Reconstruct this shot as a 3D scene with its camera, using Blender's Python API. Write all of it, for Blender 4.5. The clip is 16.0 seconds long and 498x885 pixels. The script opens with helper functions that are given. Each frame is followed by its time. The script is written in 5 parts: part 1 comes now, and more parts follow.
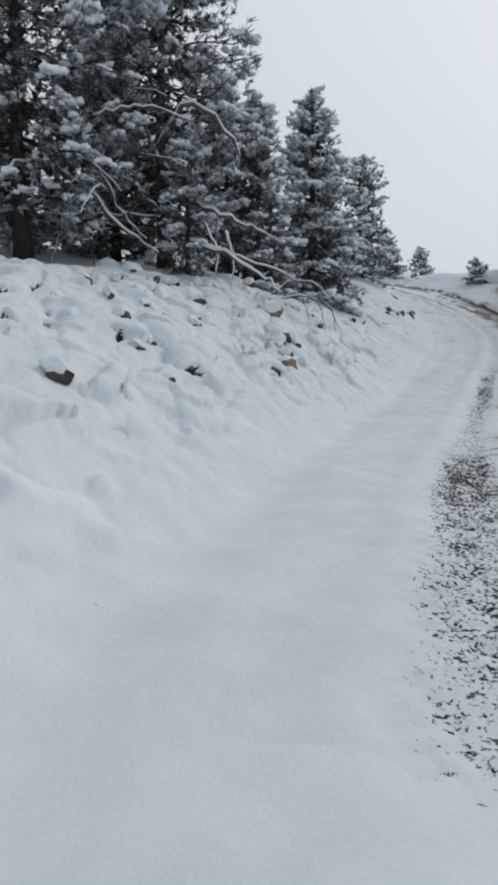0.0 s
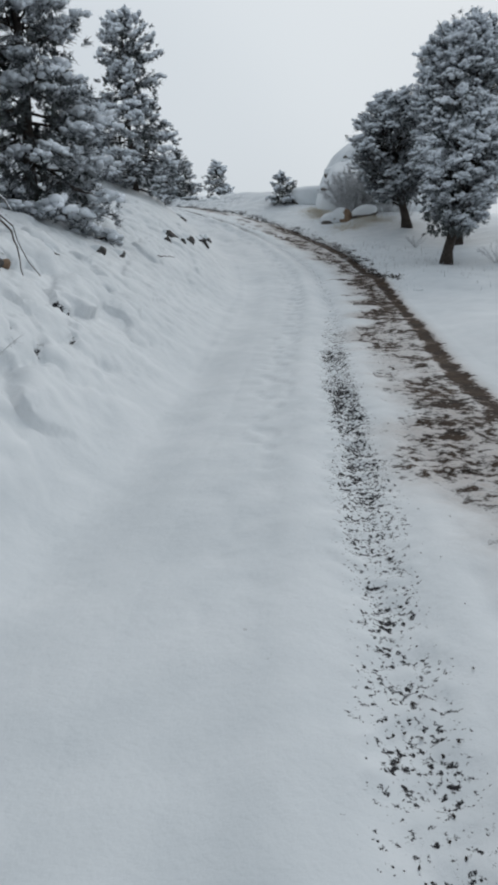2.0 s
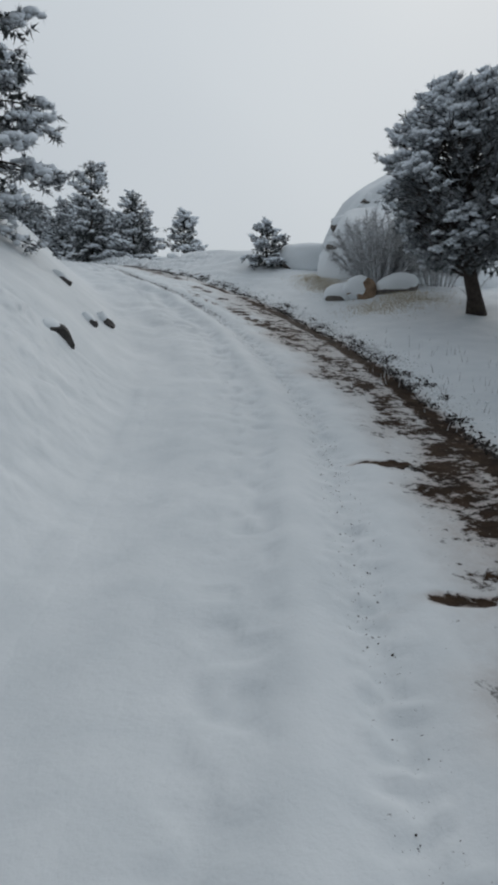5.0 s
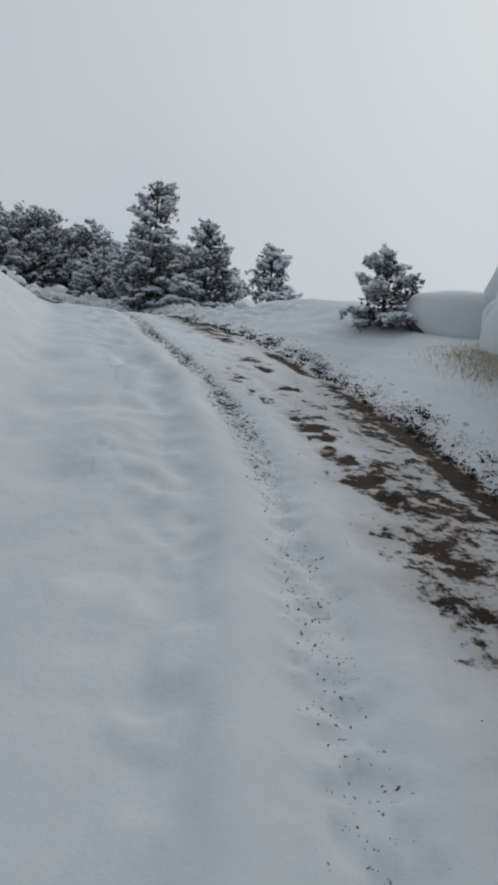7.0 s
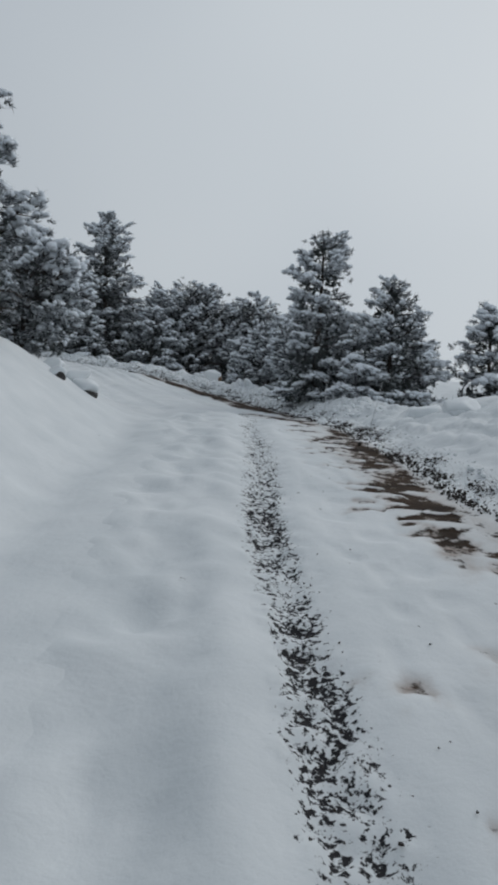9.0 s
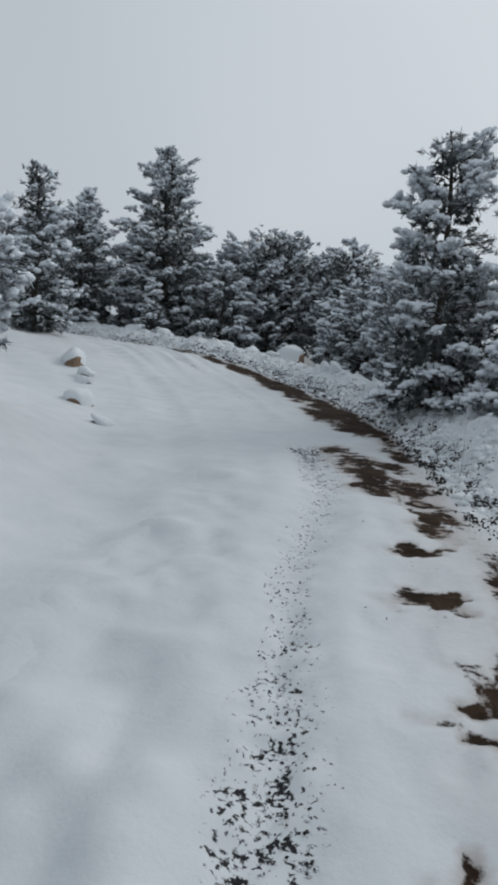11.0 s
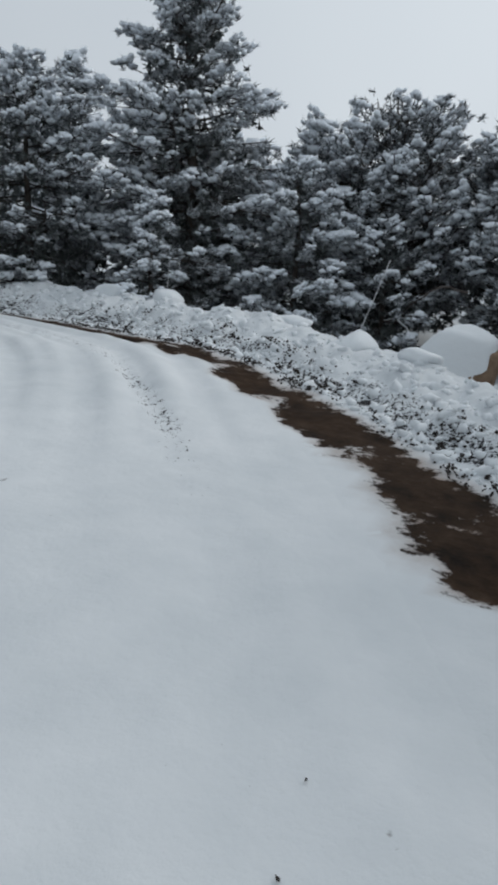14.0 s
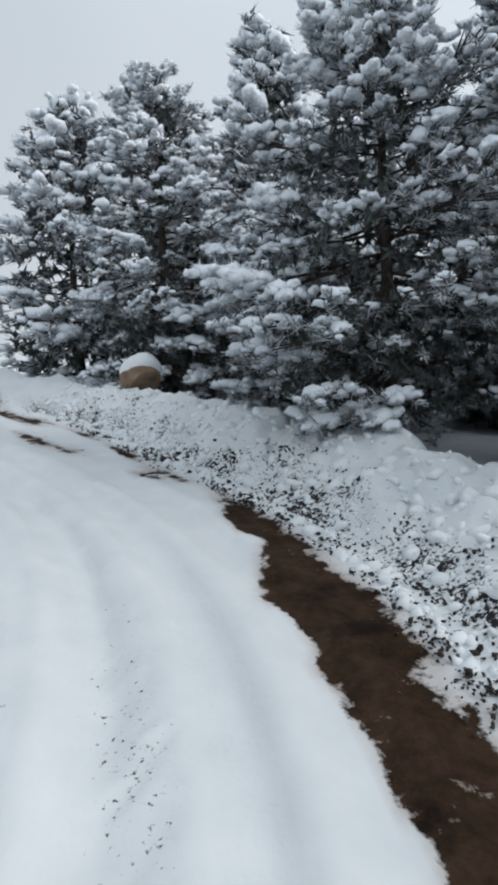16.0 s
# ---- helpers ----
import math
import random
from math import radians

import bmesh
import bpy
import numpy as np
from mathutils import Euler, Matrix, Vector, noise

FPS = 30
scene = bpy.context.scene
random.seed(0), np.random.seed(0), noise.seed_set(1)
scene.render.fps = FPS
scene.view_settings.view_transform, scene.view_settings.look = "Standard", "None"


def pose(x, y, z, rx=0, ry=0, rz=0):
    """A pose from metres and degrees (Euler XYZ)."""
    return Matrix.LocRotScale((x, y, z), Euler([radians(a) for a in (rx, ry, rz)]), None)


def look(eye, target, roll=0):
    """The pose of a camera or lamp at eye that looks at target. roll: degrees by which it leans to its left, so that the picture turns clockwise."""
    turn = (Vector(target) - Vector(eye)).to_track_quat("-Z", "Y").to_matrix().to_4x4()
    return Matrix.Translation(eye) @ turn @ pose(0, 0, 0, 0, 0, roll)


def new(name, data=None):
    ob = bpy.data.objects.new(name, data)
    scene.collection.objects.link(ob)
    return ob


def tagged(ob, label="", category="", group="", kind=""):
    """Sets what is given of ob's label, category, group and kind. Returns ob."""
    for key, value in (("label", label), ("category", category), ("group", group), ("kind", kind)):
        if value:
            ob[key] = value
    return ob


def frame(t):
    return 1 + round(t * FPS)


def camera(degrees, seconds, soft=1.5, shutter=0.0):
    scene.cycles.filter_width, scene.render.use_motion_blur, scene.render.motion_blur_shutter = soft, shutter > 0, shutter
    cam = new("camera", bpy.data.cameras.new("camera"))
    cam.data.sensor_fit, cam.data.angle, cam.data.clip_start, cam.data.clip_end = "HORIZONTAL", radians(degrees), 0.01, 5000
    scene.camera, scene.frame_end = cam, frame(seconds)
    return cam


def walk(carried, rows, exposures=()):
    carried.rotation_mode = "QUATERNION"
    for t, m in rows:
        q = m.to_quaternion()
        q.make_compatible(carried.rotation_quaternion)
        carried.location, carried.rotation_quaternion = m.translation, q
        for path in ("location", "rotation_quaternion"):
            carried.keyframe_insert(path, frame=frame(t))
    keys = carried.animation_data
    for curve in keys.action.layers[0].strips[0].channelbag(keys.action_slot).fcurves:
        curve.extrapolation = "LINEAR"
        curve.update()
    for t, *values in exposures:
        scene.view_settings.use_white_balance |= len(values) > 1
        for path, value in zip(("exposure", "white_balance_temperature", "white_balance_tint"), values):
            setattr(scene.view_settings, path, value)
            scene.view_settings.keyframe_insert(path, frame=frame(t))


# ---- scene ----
LENS = 40.95
PATH = [
    (0.0, 0.000, 0.000, 1.500, 81.99, 0.96, 0.01),
    (0.5, 0.231, 1.602, 1.689, 79.51, 1.67, -3.49),
    (1.0, 0.789, 3.756, 1.805, 77.21, 1.93, -7.12),
    (1.5, 1.369, 5.750, 1.830, 75.93, 1.67, -12.39),
    (2.0, 2.026, 7.312, 1.755, 75.97, 1.97, -16.23),
    (2.5, 2.736, 9.030, 1.861, 76.40, 3.74, -16.08),
    (3.0, 3.364, 10.701, 1.952, 76.99, 2.68, -16.63),
    (3.5, 4.097, 12.475, 1.965, 78.46, 2.86, -16.75),
    (3.7, 4.312, 13.129, 2.041, 78.20, 1.54, -17.02),
    (5.8, 7.207, 20.424, 2.734, 85.08, -1.43, -15.35),
    (6.0, 7.513, 21.176, 2.746, 85.73, -1.54, -14.11),
    (6.5, 8.080, 23.430, 3.128, 85.67, -2.96, -10.95),
    (7.0, 8.479, 25.356, 3.537, 85.57, -4.09, -7.49),
    (7.5, 8.689, 27.083, 3.815, 86.32, -3.87, -4.13),
    (8.0, 8.989, 28.853, 4.103, 88.12, -3.43, 0.50),
    (8.5, 8.831, 30.550, 4.520, 89.87, -3.32, 3.82),
    (9.0, 8.749, 31.765, 4.866, 90.18, -3.39, 8.05),
    (9.5, 8.542, 33.279, 5.257, 89.82, -2.52, 11.05),
    (9.7, 8.498, 33.772, 5.394, 90.12, -2.88, 12.22),
    (11.8, 7.712, 40.025, 6.585, 80.89, -1.78, 17.94),
    (12.0, 7.500, 40.758, 6.698, 79.96, -1.73, 18.23),
    (12.5, 6.791, 42.646, 6.875, 79.79, -1.92, 20.67),
    (13.0, 6.147, 44.425, 6.930, 80.65, -2.36, 23.80),
    (13.5, 5.662, 46.017, 7.031, 80.95, -2.78, 24.81),
    (14.0, 4.840, 48.278, 7.221, 81.89, -1.63, 25.22),
    (14.5, 4.132, 49.835, 7.587, 82.61, -2.00, 27.10),
    (15.0, 3.258, 51.363, 7.832, 83.85, -0.26, 33.46),
    (15.5, 2.173, 52.809, 8.163, 84.73, 2.25, 46.32),
    (16.0, 0.921, 53.858, 8.703, 84.52, 2.17, 63.05),
]
cam = camera(LENS, 16.0, soft=3.6)
walk(cam, [(t, pose(x, y, z, rx, ry, rz)) for t, x, y, z, rx, ry, rz in PATH], exposures=[(0.0, -0.05), (2.5, -0.1), (6.0, -0.3), (9.5, -0.3), (12.0, -0.04), (14.5, 0.07), (15.0, 0.2), (15.5, 0.34), (16.0, 0.45)])

# ---------------------------------------------------------------- sky and light
SKY_STRENGTH = 1.0
world = bpy.data.worlds.new("overcast_sky")
scene.world = world
world.use_nodes = True
wn, wl = world.node_tree.nodes, world.node_tree.links
wn.clear()
w_out = wn.new("ShaderNodeOutputWorld")
w_bg = wn.new("ShaderNodeBackground")
w_bg.inputs["Strength"].default_value = SKY_STRENGTH
w_sky = wn.new("ShaderNodeTexSky")
w_sky.sky_type, w_sky.sun_disc = "NISHITA", False
w_sky.sun_elevation, w_sky.sun_rotation = radians(37), radians(39)
w_sky.air_density, w_sky.dust_density = 1.0, 6.0
w_scale = wn.new("ShaderNodeMix")
w_scale.data_type, w_scale.blend_type = "RGBA", "MULTIPLY"
w_scale.inputs[0].default_value = 1.0
w_scale.inputs[7].default_value = (0.05, 0.05, 0.05, 1)
w_coord = wn.new("ShaderNodeTexCoord")
w_noise = wn.new("ShaderNodeTexNoise")
w_noise.inputs["Scale"].default_value, w_noise.inputs["Detail"].default_value = 1.3, 2.0
w_ramp = wn.new("ShaderNodeValToRGB")
w_ramp.color_ramp.elements[0].position, w_ramp.color_ramp.elements[0].color = 0.3, (0.532, 0.591, 0.653, 1)
w_ramp.color_ramp.elements[1].position, w_ramp.color_ramp.elements[1].color = 0.7, (0.650, 0.706, 0.753, 1)
w_mix = wn.new("ShaderNodeMix")
w_mix.data_type = "RGBA"
w_mix.inputs[0].default_value = 0.93
wl.new(w_coord.outputs["Generated"], w_noise.inputs["Vector"])
wl.new(w_noise.outputs["Fac"], w_ramp.inputs["Fac"])
wl.new(w_sky.outputs["Color"], w_scale.inputs[6])
wl.new(w_scale.outputs[2], w_mix.inputs[6])
wl.new(w_ramp.outputs["Color"], w_mix.inputs[7])
w_dot = wn.new("ShaderNodeVectorMath")
w_dot.operation = "DOT_PRODUCT"
w_dot.inputs[1].default_value = (0.50, 0.62, 0.60)
w_glow = wn.new("ShaderNodeMapRange")
w_glow.inputs["From Min"].default_value, w_glow.inputs["From Max"].default_value = -1.0, 1.0
w_glow.inputs["To Min"].default_value, w_glow.inputs["To Max"].default_value = 0.55, 1.16
w_veil = wn.new("ShaderNodeVectorMath")
w_veil.operation = "SCALE"
wl.new(w_coord.outputs["Generated"], w_dot.inputs[0])
wl.new(w_dot.outputs["Value"], w_glow.inputs["Value"])
wl.new(w_mix.outputs[2], w_veil.inputs[0])
wl.new(w_glow.outputs["Result"], w_veil.inputs["Scale"])
wl.new(w_veil.outputs["Vector"], w_bg.inputs["Color"])
wl.new(w_bg.outputs["Background"], w_out.inputs["Surface"])

sun_data = bpy.data.lights.new("sun", "SUN")
sun_data.energy, sun_data.angle, sun_data.color = 0.95, radians(30), (1.0, 0.97, 0.93)
sun = new("sun", sun_data)
sun.matrix_world = look((58, 102, 64), (8, 40, 4))


# ---------------------------------------------------------------- materials
def material(name, rough=0.8):
    m = bpy.data.materials.new(name)
    m.use_nodes = True
    b = m.node_tree.nodes["Principled BSDF"]
    b.inputs["Roughness"].default_value = rough
    return m, m.node_tree.nodes, m.node_tree.links, b


def noise_tex(n, l, scale, detail=4.0, rough=0.55, vec=None):
    t = n.new("ShaderNodeTexNoise")
    t.inputs["Scale"].default_value, t.inputs["Detail"].default_value = scale, detail
    t.inputs["Roughness"].default_value = rough
    if vec is None:
        c = n.new("ShaderNodeNewGeometry")
        vec = c.outputs["Position"]
    l.new(vec, t.inputs["Vector"])
    return t


def ramp(n, l, fac, stops):
    r = n.new("ShaderNodeValToRGB")
    e = r.color_ramp.elements
    while len(e) < len(stops):
        e.new(0.5)
    for k, (p, c) in enumerate(stops):
        e[k].position = p
        e[k].color = (*c, 1) if len(c) == 3 else c
    l.new(fac, r.inputs["Fac"])
    return r


def mixed(n, l, fac, a, b):
    x = n.new("ShaderNodeMix")
    x.data_type = "RGBA"
    for slot, v in ((0, fac), (6, a), (7, b)):
        if isinstance(v, (int, float)):
            x.inputs[slot].default_value = v
        elif isinstance(v, tuple):
            x.inputs[slot].default_value = (*v, 1)
        else:
            l.new(v, x.inputs[slot])
    return x.outputs[2]


def maths(n, l, op, a, b=0.0, clamp=False):
    x = n.new("ShaderNodeMath")
    x.operation, x.use_clamp = op, clamp
    for slot, v in ((0, a), (1, b)):
        if isinstance(v, (int, float)):
            x.inputs[slot].default_value = v
        else:
            l.new(v, x.inputs[slot])
    return x.outputs[0]


def bump(n, l, b, height, strength, dist):
    x = n.new("ShaderNodeBump")
    x.inputs["Strength"].default_value, x.inputs["Distance"].default_value = strength, dist
    l.new(height, x.inputs["Height"])
    l.new(x.outputs["Normal"], b.inputs["Normal"])


def make_snow(name, colour=(0.75, 0.785, 0.81), relief=0.02):
    m, n, l, b = material(name, 0.75)
    big = noise_tex(n, l, 0.9, 3)
    fine = noise_tex(n, l, 14.0, 5, 0.65)
    c = mixed(n, l, big.outputs["Fac"], tuple(v * 0.95 for v in colour), tuple(min(0.9, v * 1.03) for v in colour))
    l.new(c, b.inputs["Base Color"])
    b.inputs["Specular IOR Level"].default_value = 0.25
    bump(n, l, b, fine.outputs["Fac"], 0.35, relief)
    return m


def make_plain(name, c1, c2, scale, rough=0.85, bump_scale=40.0, bump_d=0.01, spec=0.3):
    m, n, l, b = material(name, rough)
    t = noise_tex(n, l, scale, 5, 0.6)
    r = ramp(n, l, t.outputs["Fac"], [(0.3, c1), (0.7, c2)])
    l.new(r.outputs["Color"], b.inputs["Base Color"])
    b.inputs["Specular IOR Level"].default_value = spec
    f = noise_tex(n, l, bump_scale, 4, 0.6)
    bump(n, l, b, f.outputs["Fac"], 0.6, bump_d)
    return m


SNOW = make_snow("snow")
BOUGH_SNOW = make_snow("bough_snow", (0.77, 0.80, 0.825), 0.008)


def make_needles(name, cover, white):
    """Grey-green needles that snow and rime cover where they face up."""
    m, n, l, b = material(name, 0.8)
    t = noise_tex(n, l, 6.0, 4, 0.6)
    green = ramp(n, l, t.outputs["Fac"], [(0.3, (0.034, 0.038, 0.041)), (0.7, (0.104, 0.115, 0.120))])
    geo = n.new("ShaderNodeNewGeometry")
    sep = n.new("ShaderNodeSeparateXYZ")
    l.new(geo.outputs["Normal"], sep.inputs[0])
    tuft = noise_tex(n, l, 20.0, 4, 0.7)
    drift = noise_tex(n, l, 2.2, 3, 0.6)
    rime = maths(n, l, "ADD", maths(n, l, "MULTIPLY", maths(n, l, "SUBTRACT", tuft.outputs["Fac"], 0.5), 2.6), maths(n, l, "MULTIPLY", maths(n, l, "SUBTRACT", drift.outputs["Fac"], 0.5), 1.6))
    k = maths(n, l, "MULTIPLY", maths(n, l, "ADD", maths(n, l, "ADD", sep.outputs[2], cover), rime), 0.6, True)
    l.new(mixed(n, l, k, green.outputs["Color"], tuple(white * v for v in (0.935, 0.985, 1.04))), b.inputs["Base Color"])
    b.inputs["Specular IOR Level"].default_value = 0.15
    spray = noise_tex(n, l, 45.0, 3, 0.7)
    bump(n, l, b, spray.outputs["Fac"], 0.5, 0.015)
    return m


NEEDLES = make_needles("pine_needles", 0.72, 0.64)
RIMED = make_needles("snow_on_needles", 1.75, 0.88)
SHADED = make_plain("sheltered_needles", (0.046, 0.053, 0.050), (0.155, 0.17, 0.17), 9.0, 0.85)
BARK = make_plain("pine_bark", (0.025, 0.02, 0.018), (0.075, 0.06, 0.05), 12.0, 0.9, 30, 0.03)
DEADWOOD = make_plain("weathered_wood", (0.06, 0.05, 0.046), (0.16, 0.135, 0.125), 16.0, 0.9, 50, 0.01)
ROCK = make_plain("granite_rock", (0.06, 0.054, 0.05), (0.20, 0.18, 0.16), 5.0, 0.85, 18, 0.03)
BROWN_ROCK = make_plain("rusty_rock", (0.13, 0.085, 0.055), (0.30, 0.21, 0.145), 6.0, 0.85, 20, 0.03)
DIRT = make_plain("wet_dirt", (0.012, 0.010, 0.009), (0.05, 0.04, 0.036), 25.0, 0.7, 60, 0.01)
DRY_GRASS = make_plain("dry_grass", (0.40, 0.34, 0.24), (0.62, 0.55, 0.42), 8.0, 0.9)
TWIG = make_plain("frosted_twigs", (0.38, 0.385, 0.4), (0.78, 0.8, 0.82), 14.0, 0.9)


def make_ground():
    """Snow, with wet mud and thin slush where the wheel tracks and the verge have melted through."""
    m, n, l, b = material("snowy_ground", 0.75)
    mud_a = n.new("ShaderNodeAttribute")
    mud_a.attribute_name = "mud"
    grit_shade_a = n.new("ShaderNodeAttribute")
    grit_shade_a.attribute_name = "grit_shade"
    geo = n.new("ShaderNodeNewGeometry")
    big = noise_tex(n, l, 0.7, 3)
    fine = noise_tex(n, l, 12.0, 6, 0.65)
    grit = noise_tex(n, l, 36.0, 3, 0.65)
    patch = noise_tex(n, l, 3.0, 5, 0.7)
    soft = noise_tex(n, l, 3.5, 3, 0.5)
    drift = maths(n, l, "ADD", maths(n, l, "MULTIPLY", big.outputs["Fac"], 0.6), maths(n, l, "MULTIPLY", soft.outputs["Fac"], 0.5))
    snow_r = ramp(n, l, drift, [(0.36, (0.60, 0.637, 0.662)), (0.74, (0.71, 0.738, 0.758))])
    snow_c = snow_r.outputs["Color"]
    # mud shows where the mask beats the ragged edge noise
    edge = maths(n, l, "ADD", maths(n, l, "MULTIPLY", patch.outputs["Fac"], 1.9), maths(n, l, "MULTIPLY", fine.outputs["Fac"], 1.0))
    mud = maths(n, l, "MULTIPLY", maths(n, l, "SUBTRACT", mud_a.outputs["Fac"], maths(n, l, "SUBTRACT", edge, 0.92)), 4.0, True)
    spots = maths(n, l, "MULTIPLY", maths(n, l, "SUBTRACT", grit_shade_a.outputs["Fac"], maths(n, l, "SUBTRACT", maths(n, l, "MULTIPLY", grit.outputs["Fac"], 2.8), 0.62)), 5.0, True)
    mud_n = noise_tex(n, l, 3.2, 6, 0.75)
    mud_c = ramp(n, l, mud_n.outputs["Fac"], [(0.34, (0.011, 0.0072, 0.0055)), (0.5, (0.032, 0.0190, 0.0115)), (0.68, (0.06, 0.038, 0.025))])
    slush = maths(n, l, "MULTIPLY", mud_a.outputs["Fac"], maths(n, l, "MULTIPLY", fine.outputs["Fac"], 1.6), True)
    c = mixed(n, l, slush, snow_c, (0.34, 0.285, 0.255))
    # dark grit in the tracks; the same colour paints undercut shade on the bank
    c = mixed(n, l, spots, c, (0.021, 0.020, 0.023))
    c = mixed(n, l, mud, c, mud_c.outputs["Color"])
    l.new(c, b.inputs["Base Color"])
    rough = maths(n, l, "SUBTRACT", 0.8, maths(n, l, "MULTIPLY", mud, 0.1))
    l.new(rough, b.inputs["Roughness"])
    l.new(maths(n, l, "SUBTRACT", 0.16, maths(n, l, "MULTIPLY", mud, 0.11)), b.inputs["Specular IOR Level"])
    h = maths(n, l, "SUBTRACT", fine.outputs["Fac"], maths(n, l, "MULTIPLY", maths(n, l, "ADD", mud, spots), 0.6))
    bump(n, l, b, h, 0.22, 0.03)
    return m


GROUND = make_ground()


# ---------------------------------------------------------------- mesh helpers
def mesh_from(name, verts, tris, mat, smooth=True):
    """A mesh of triangles from arrays."""
    verts, tris = np.asarray(verts, np.float32), np.asarray(tris, np.int32)
    me = bpy.data.meshes.new(name)
    me.vertices.add(len(verts))
    me.vertices.foreach_set("co", verts.ravel())
    me.loops.add(tris.size)
    me.loops.foreach_set("vertex_index", tris.ravel())
    me.polygons.add(len(tris))
    me.polygons.foreach_set("loop_start", np.arange(0, tris.size, 3, dtype=np.int32))
    me.polygons.foreach_set("use_smooth", np.full(len(tris), smooth))
    me.materials.append(mat)
    me.update(calc_edges=True)
    return me


def part(name, me, parent=None, label=""):
    ob = new(name, me)
    if parent is not None:
        ob.parent = parent
    return tagged(ob, label)


def joined(pieces):
    """Several (verts, tris) as one."""
    vs, fs, k = [], [], 0
    for v, f in pieces:
        vs.append(v)
        fs.append(np.asarray(f) + k)
        k += len(v)
    return np.concatenate(vs), np.concatenate(fs)


def tube(points, radii, sides=6, up=(0, 0, 1)):
    """A closed tapered tube along points."""
    p = np.asarray(points, float)
    r = np.asarray(radii, float)
    t = np.gradient(p, axis=0)
    t /= np.linalg.norm(t, axis=1)[:, None] + 1e-9
    ref = np.tile(np.asarray(up, float), (len(p), 1))
    flat = np.abs((t * ref).sum(1)) > 0.95
    ref[flat] = (1, 0, 0)
    a = np.cross(t, ref)
    a /= np.linalg.norm(a, axis=1)[:, None] + 1e-9
    b = np.cross(a, t)
    ang = np.arange(sides) * 2 * np.pi / sides
    v = p[:, None] + r[:, None, None] * (np.cos(ang)[None, :, None] * a[:, None] + np.sin(ang)[None, :, None] * b[:, None])
    v = np.concatenate([v.reshape(-1, 3), p[:1], p[-1:]])
    n, f = len(p), []
    for i in range(n - 1):
        for j in range(sides):
            q, w = i * sides + j, i * sides + (j + 1) % sides
            f += [(q, w, w + sides), (q, w + sides, q + sides)]
    for j in range(sides):
        f += [(n * sides, (j + 1) % sides, j), (n * sides + 1, (n - 1) * sides + j, (n - 1) * sides + (j + 1) % sides)]
    return v, np.array(f)


def lump(sides, rings, rng, size=(1, 1, 1), rough=0.2):
    """A small uneven closed blob, as verts and tris."""
    v = [(0, 0, -1.0)]
    for i in range(1, rings + 1):
        th = np.pi * i / (rings + 1)
        for j in range(sides):
            ph = 2 * np.pi * (j + 0.5 * (i % 2)) / sides
            v.append((np.sin(th) * np.cos(ph), np.sin(th) * np.sin(ph), -np.cos(th)))
    v.append((0, 0, 1.0))
    v = np.array(v) * (1 + rough * (rng.random((len(v), 1)) * 2 - 1))
    f = []
    for j in range(sides):
        f.append((0, 1 + (j + 1) % sides, 1 + j))
        k = 1 + (rings - 1) * sides
        f.append((len(v) - 1, k + j, k + (j + 1) % sides))
    for i in range(rings - 1):
        for j in range(sides):
            a, b = 1 + i * sides + j, 1 + i * sides + (j + 1) % sides
            f += [(a, b, b + sides), (a, b + sides, a + sides)]
    return v * np.array(size), np.array(f)


def scatter(variants, pos, axes, scale, pick):
    """Each variant (verts, tris) set at every place that picks it; axes are 3x3 matrices."""
    out = []
    for k, (v, f) in enumerate(variants):
        w = np.nonzero(pick == k)[0]
        if len(w) == 0:
            continue
        p = np.einsum("nij,vj->nvi", axes[w], v) * scale[w][:, None, None] + pos[w][:, None, :]
        g = f[None] + (np.arange(len(w)) * len(v))[:, None, None]
        out.append((p.reshape(-1, 3), g.reshape(-1, 3)))
    return joined(out)


def frames_along(u):
    """Matrices whose x axis is u and whose z axis points up as far as it can."""
    u = u / np.linalg.norm(u, axis=1)[:, None]
    z = np.tile((0.0, 0.0, 1.0), (len(u), 1))
    b = np.cross(z, u)
    b /= np.linalg.norm(b, axis=1)[:, None] + 1e-6
    return np.stack([u, b, np.cross(u, b)], axis=2)


def lattice(x, y, seed):
    """Smooth value noise in -1..1 at cell size 1."""
    xi, yi = np.floor(x).astype(np.int64), np.floor(y).astype(np.int64)
    fx, fy = x - xi, y - yi
    fx, fy = fx * fx * (3 - 2 * fx), fy * fy * (3 - 2 * fy)

    def h(i, j):
        k = (i * 374761393 + j * 668265263 + seed * 2147483647) & 0xFFFFFFFF
        k = ((k ^ (k >> 13)) * 1274126177) & 0xFFFFFFFF
        return ((k ^ (k >> 16)) & 0xFFFF) / 32767.5 - 1

    return (h(xi, yi) * (1 - fx) + h(xi + 1, yi) * fx) * (1 - fy) + (h(xi, yi + 1) * (1 - fx) + h(xi + 1, yi + 1) * fx) * fy


def fbm(x, y, size, octaves, seed):
    v, a = 0.0, 1.0
    for k in range(octaves):
        v = v + a * lattice(x / size + 17.3 * k, y / size - 9.1 * k, seed + k)
        size, a = size / 2.1, a * 0.5
    return v


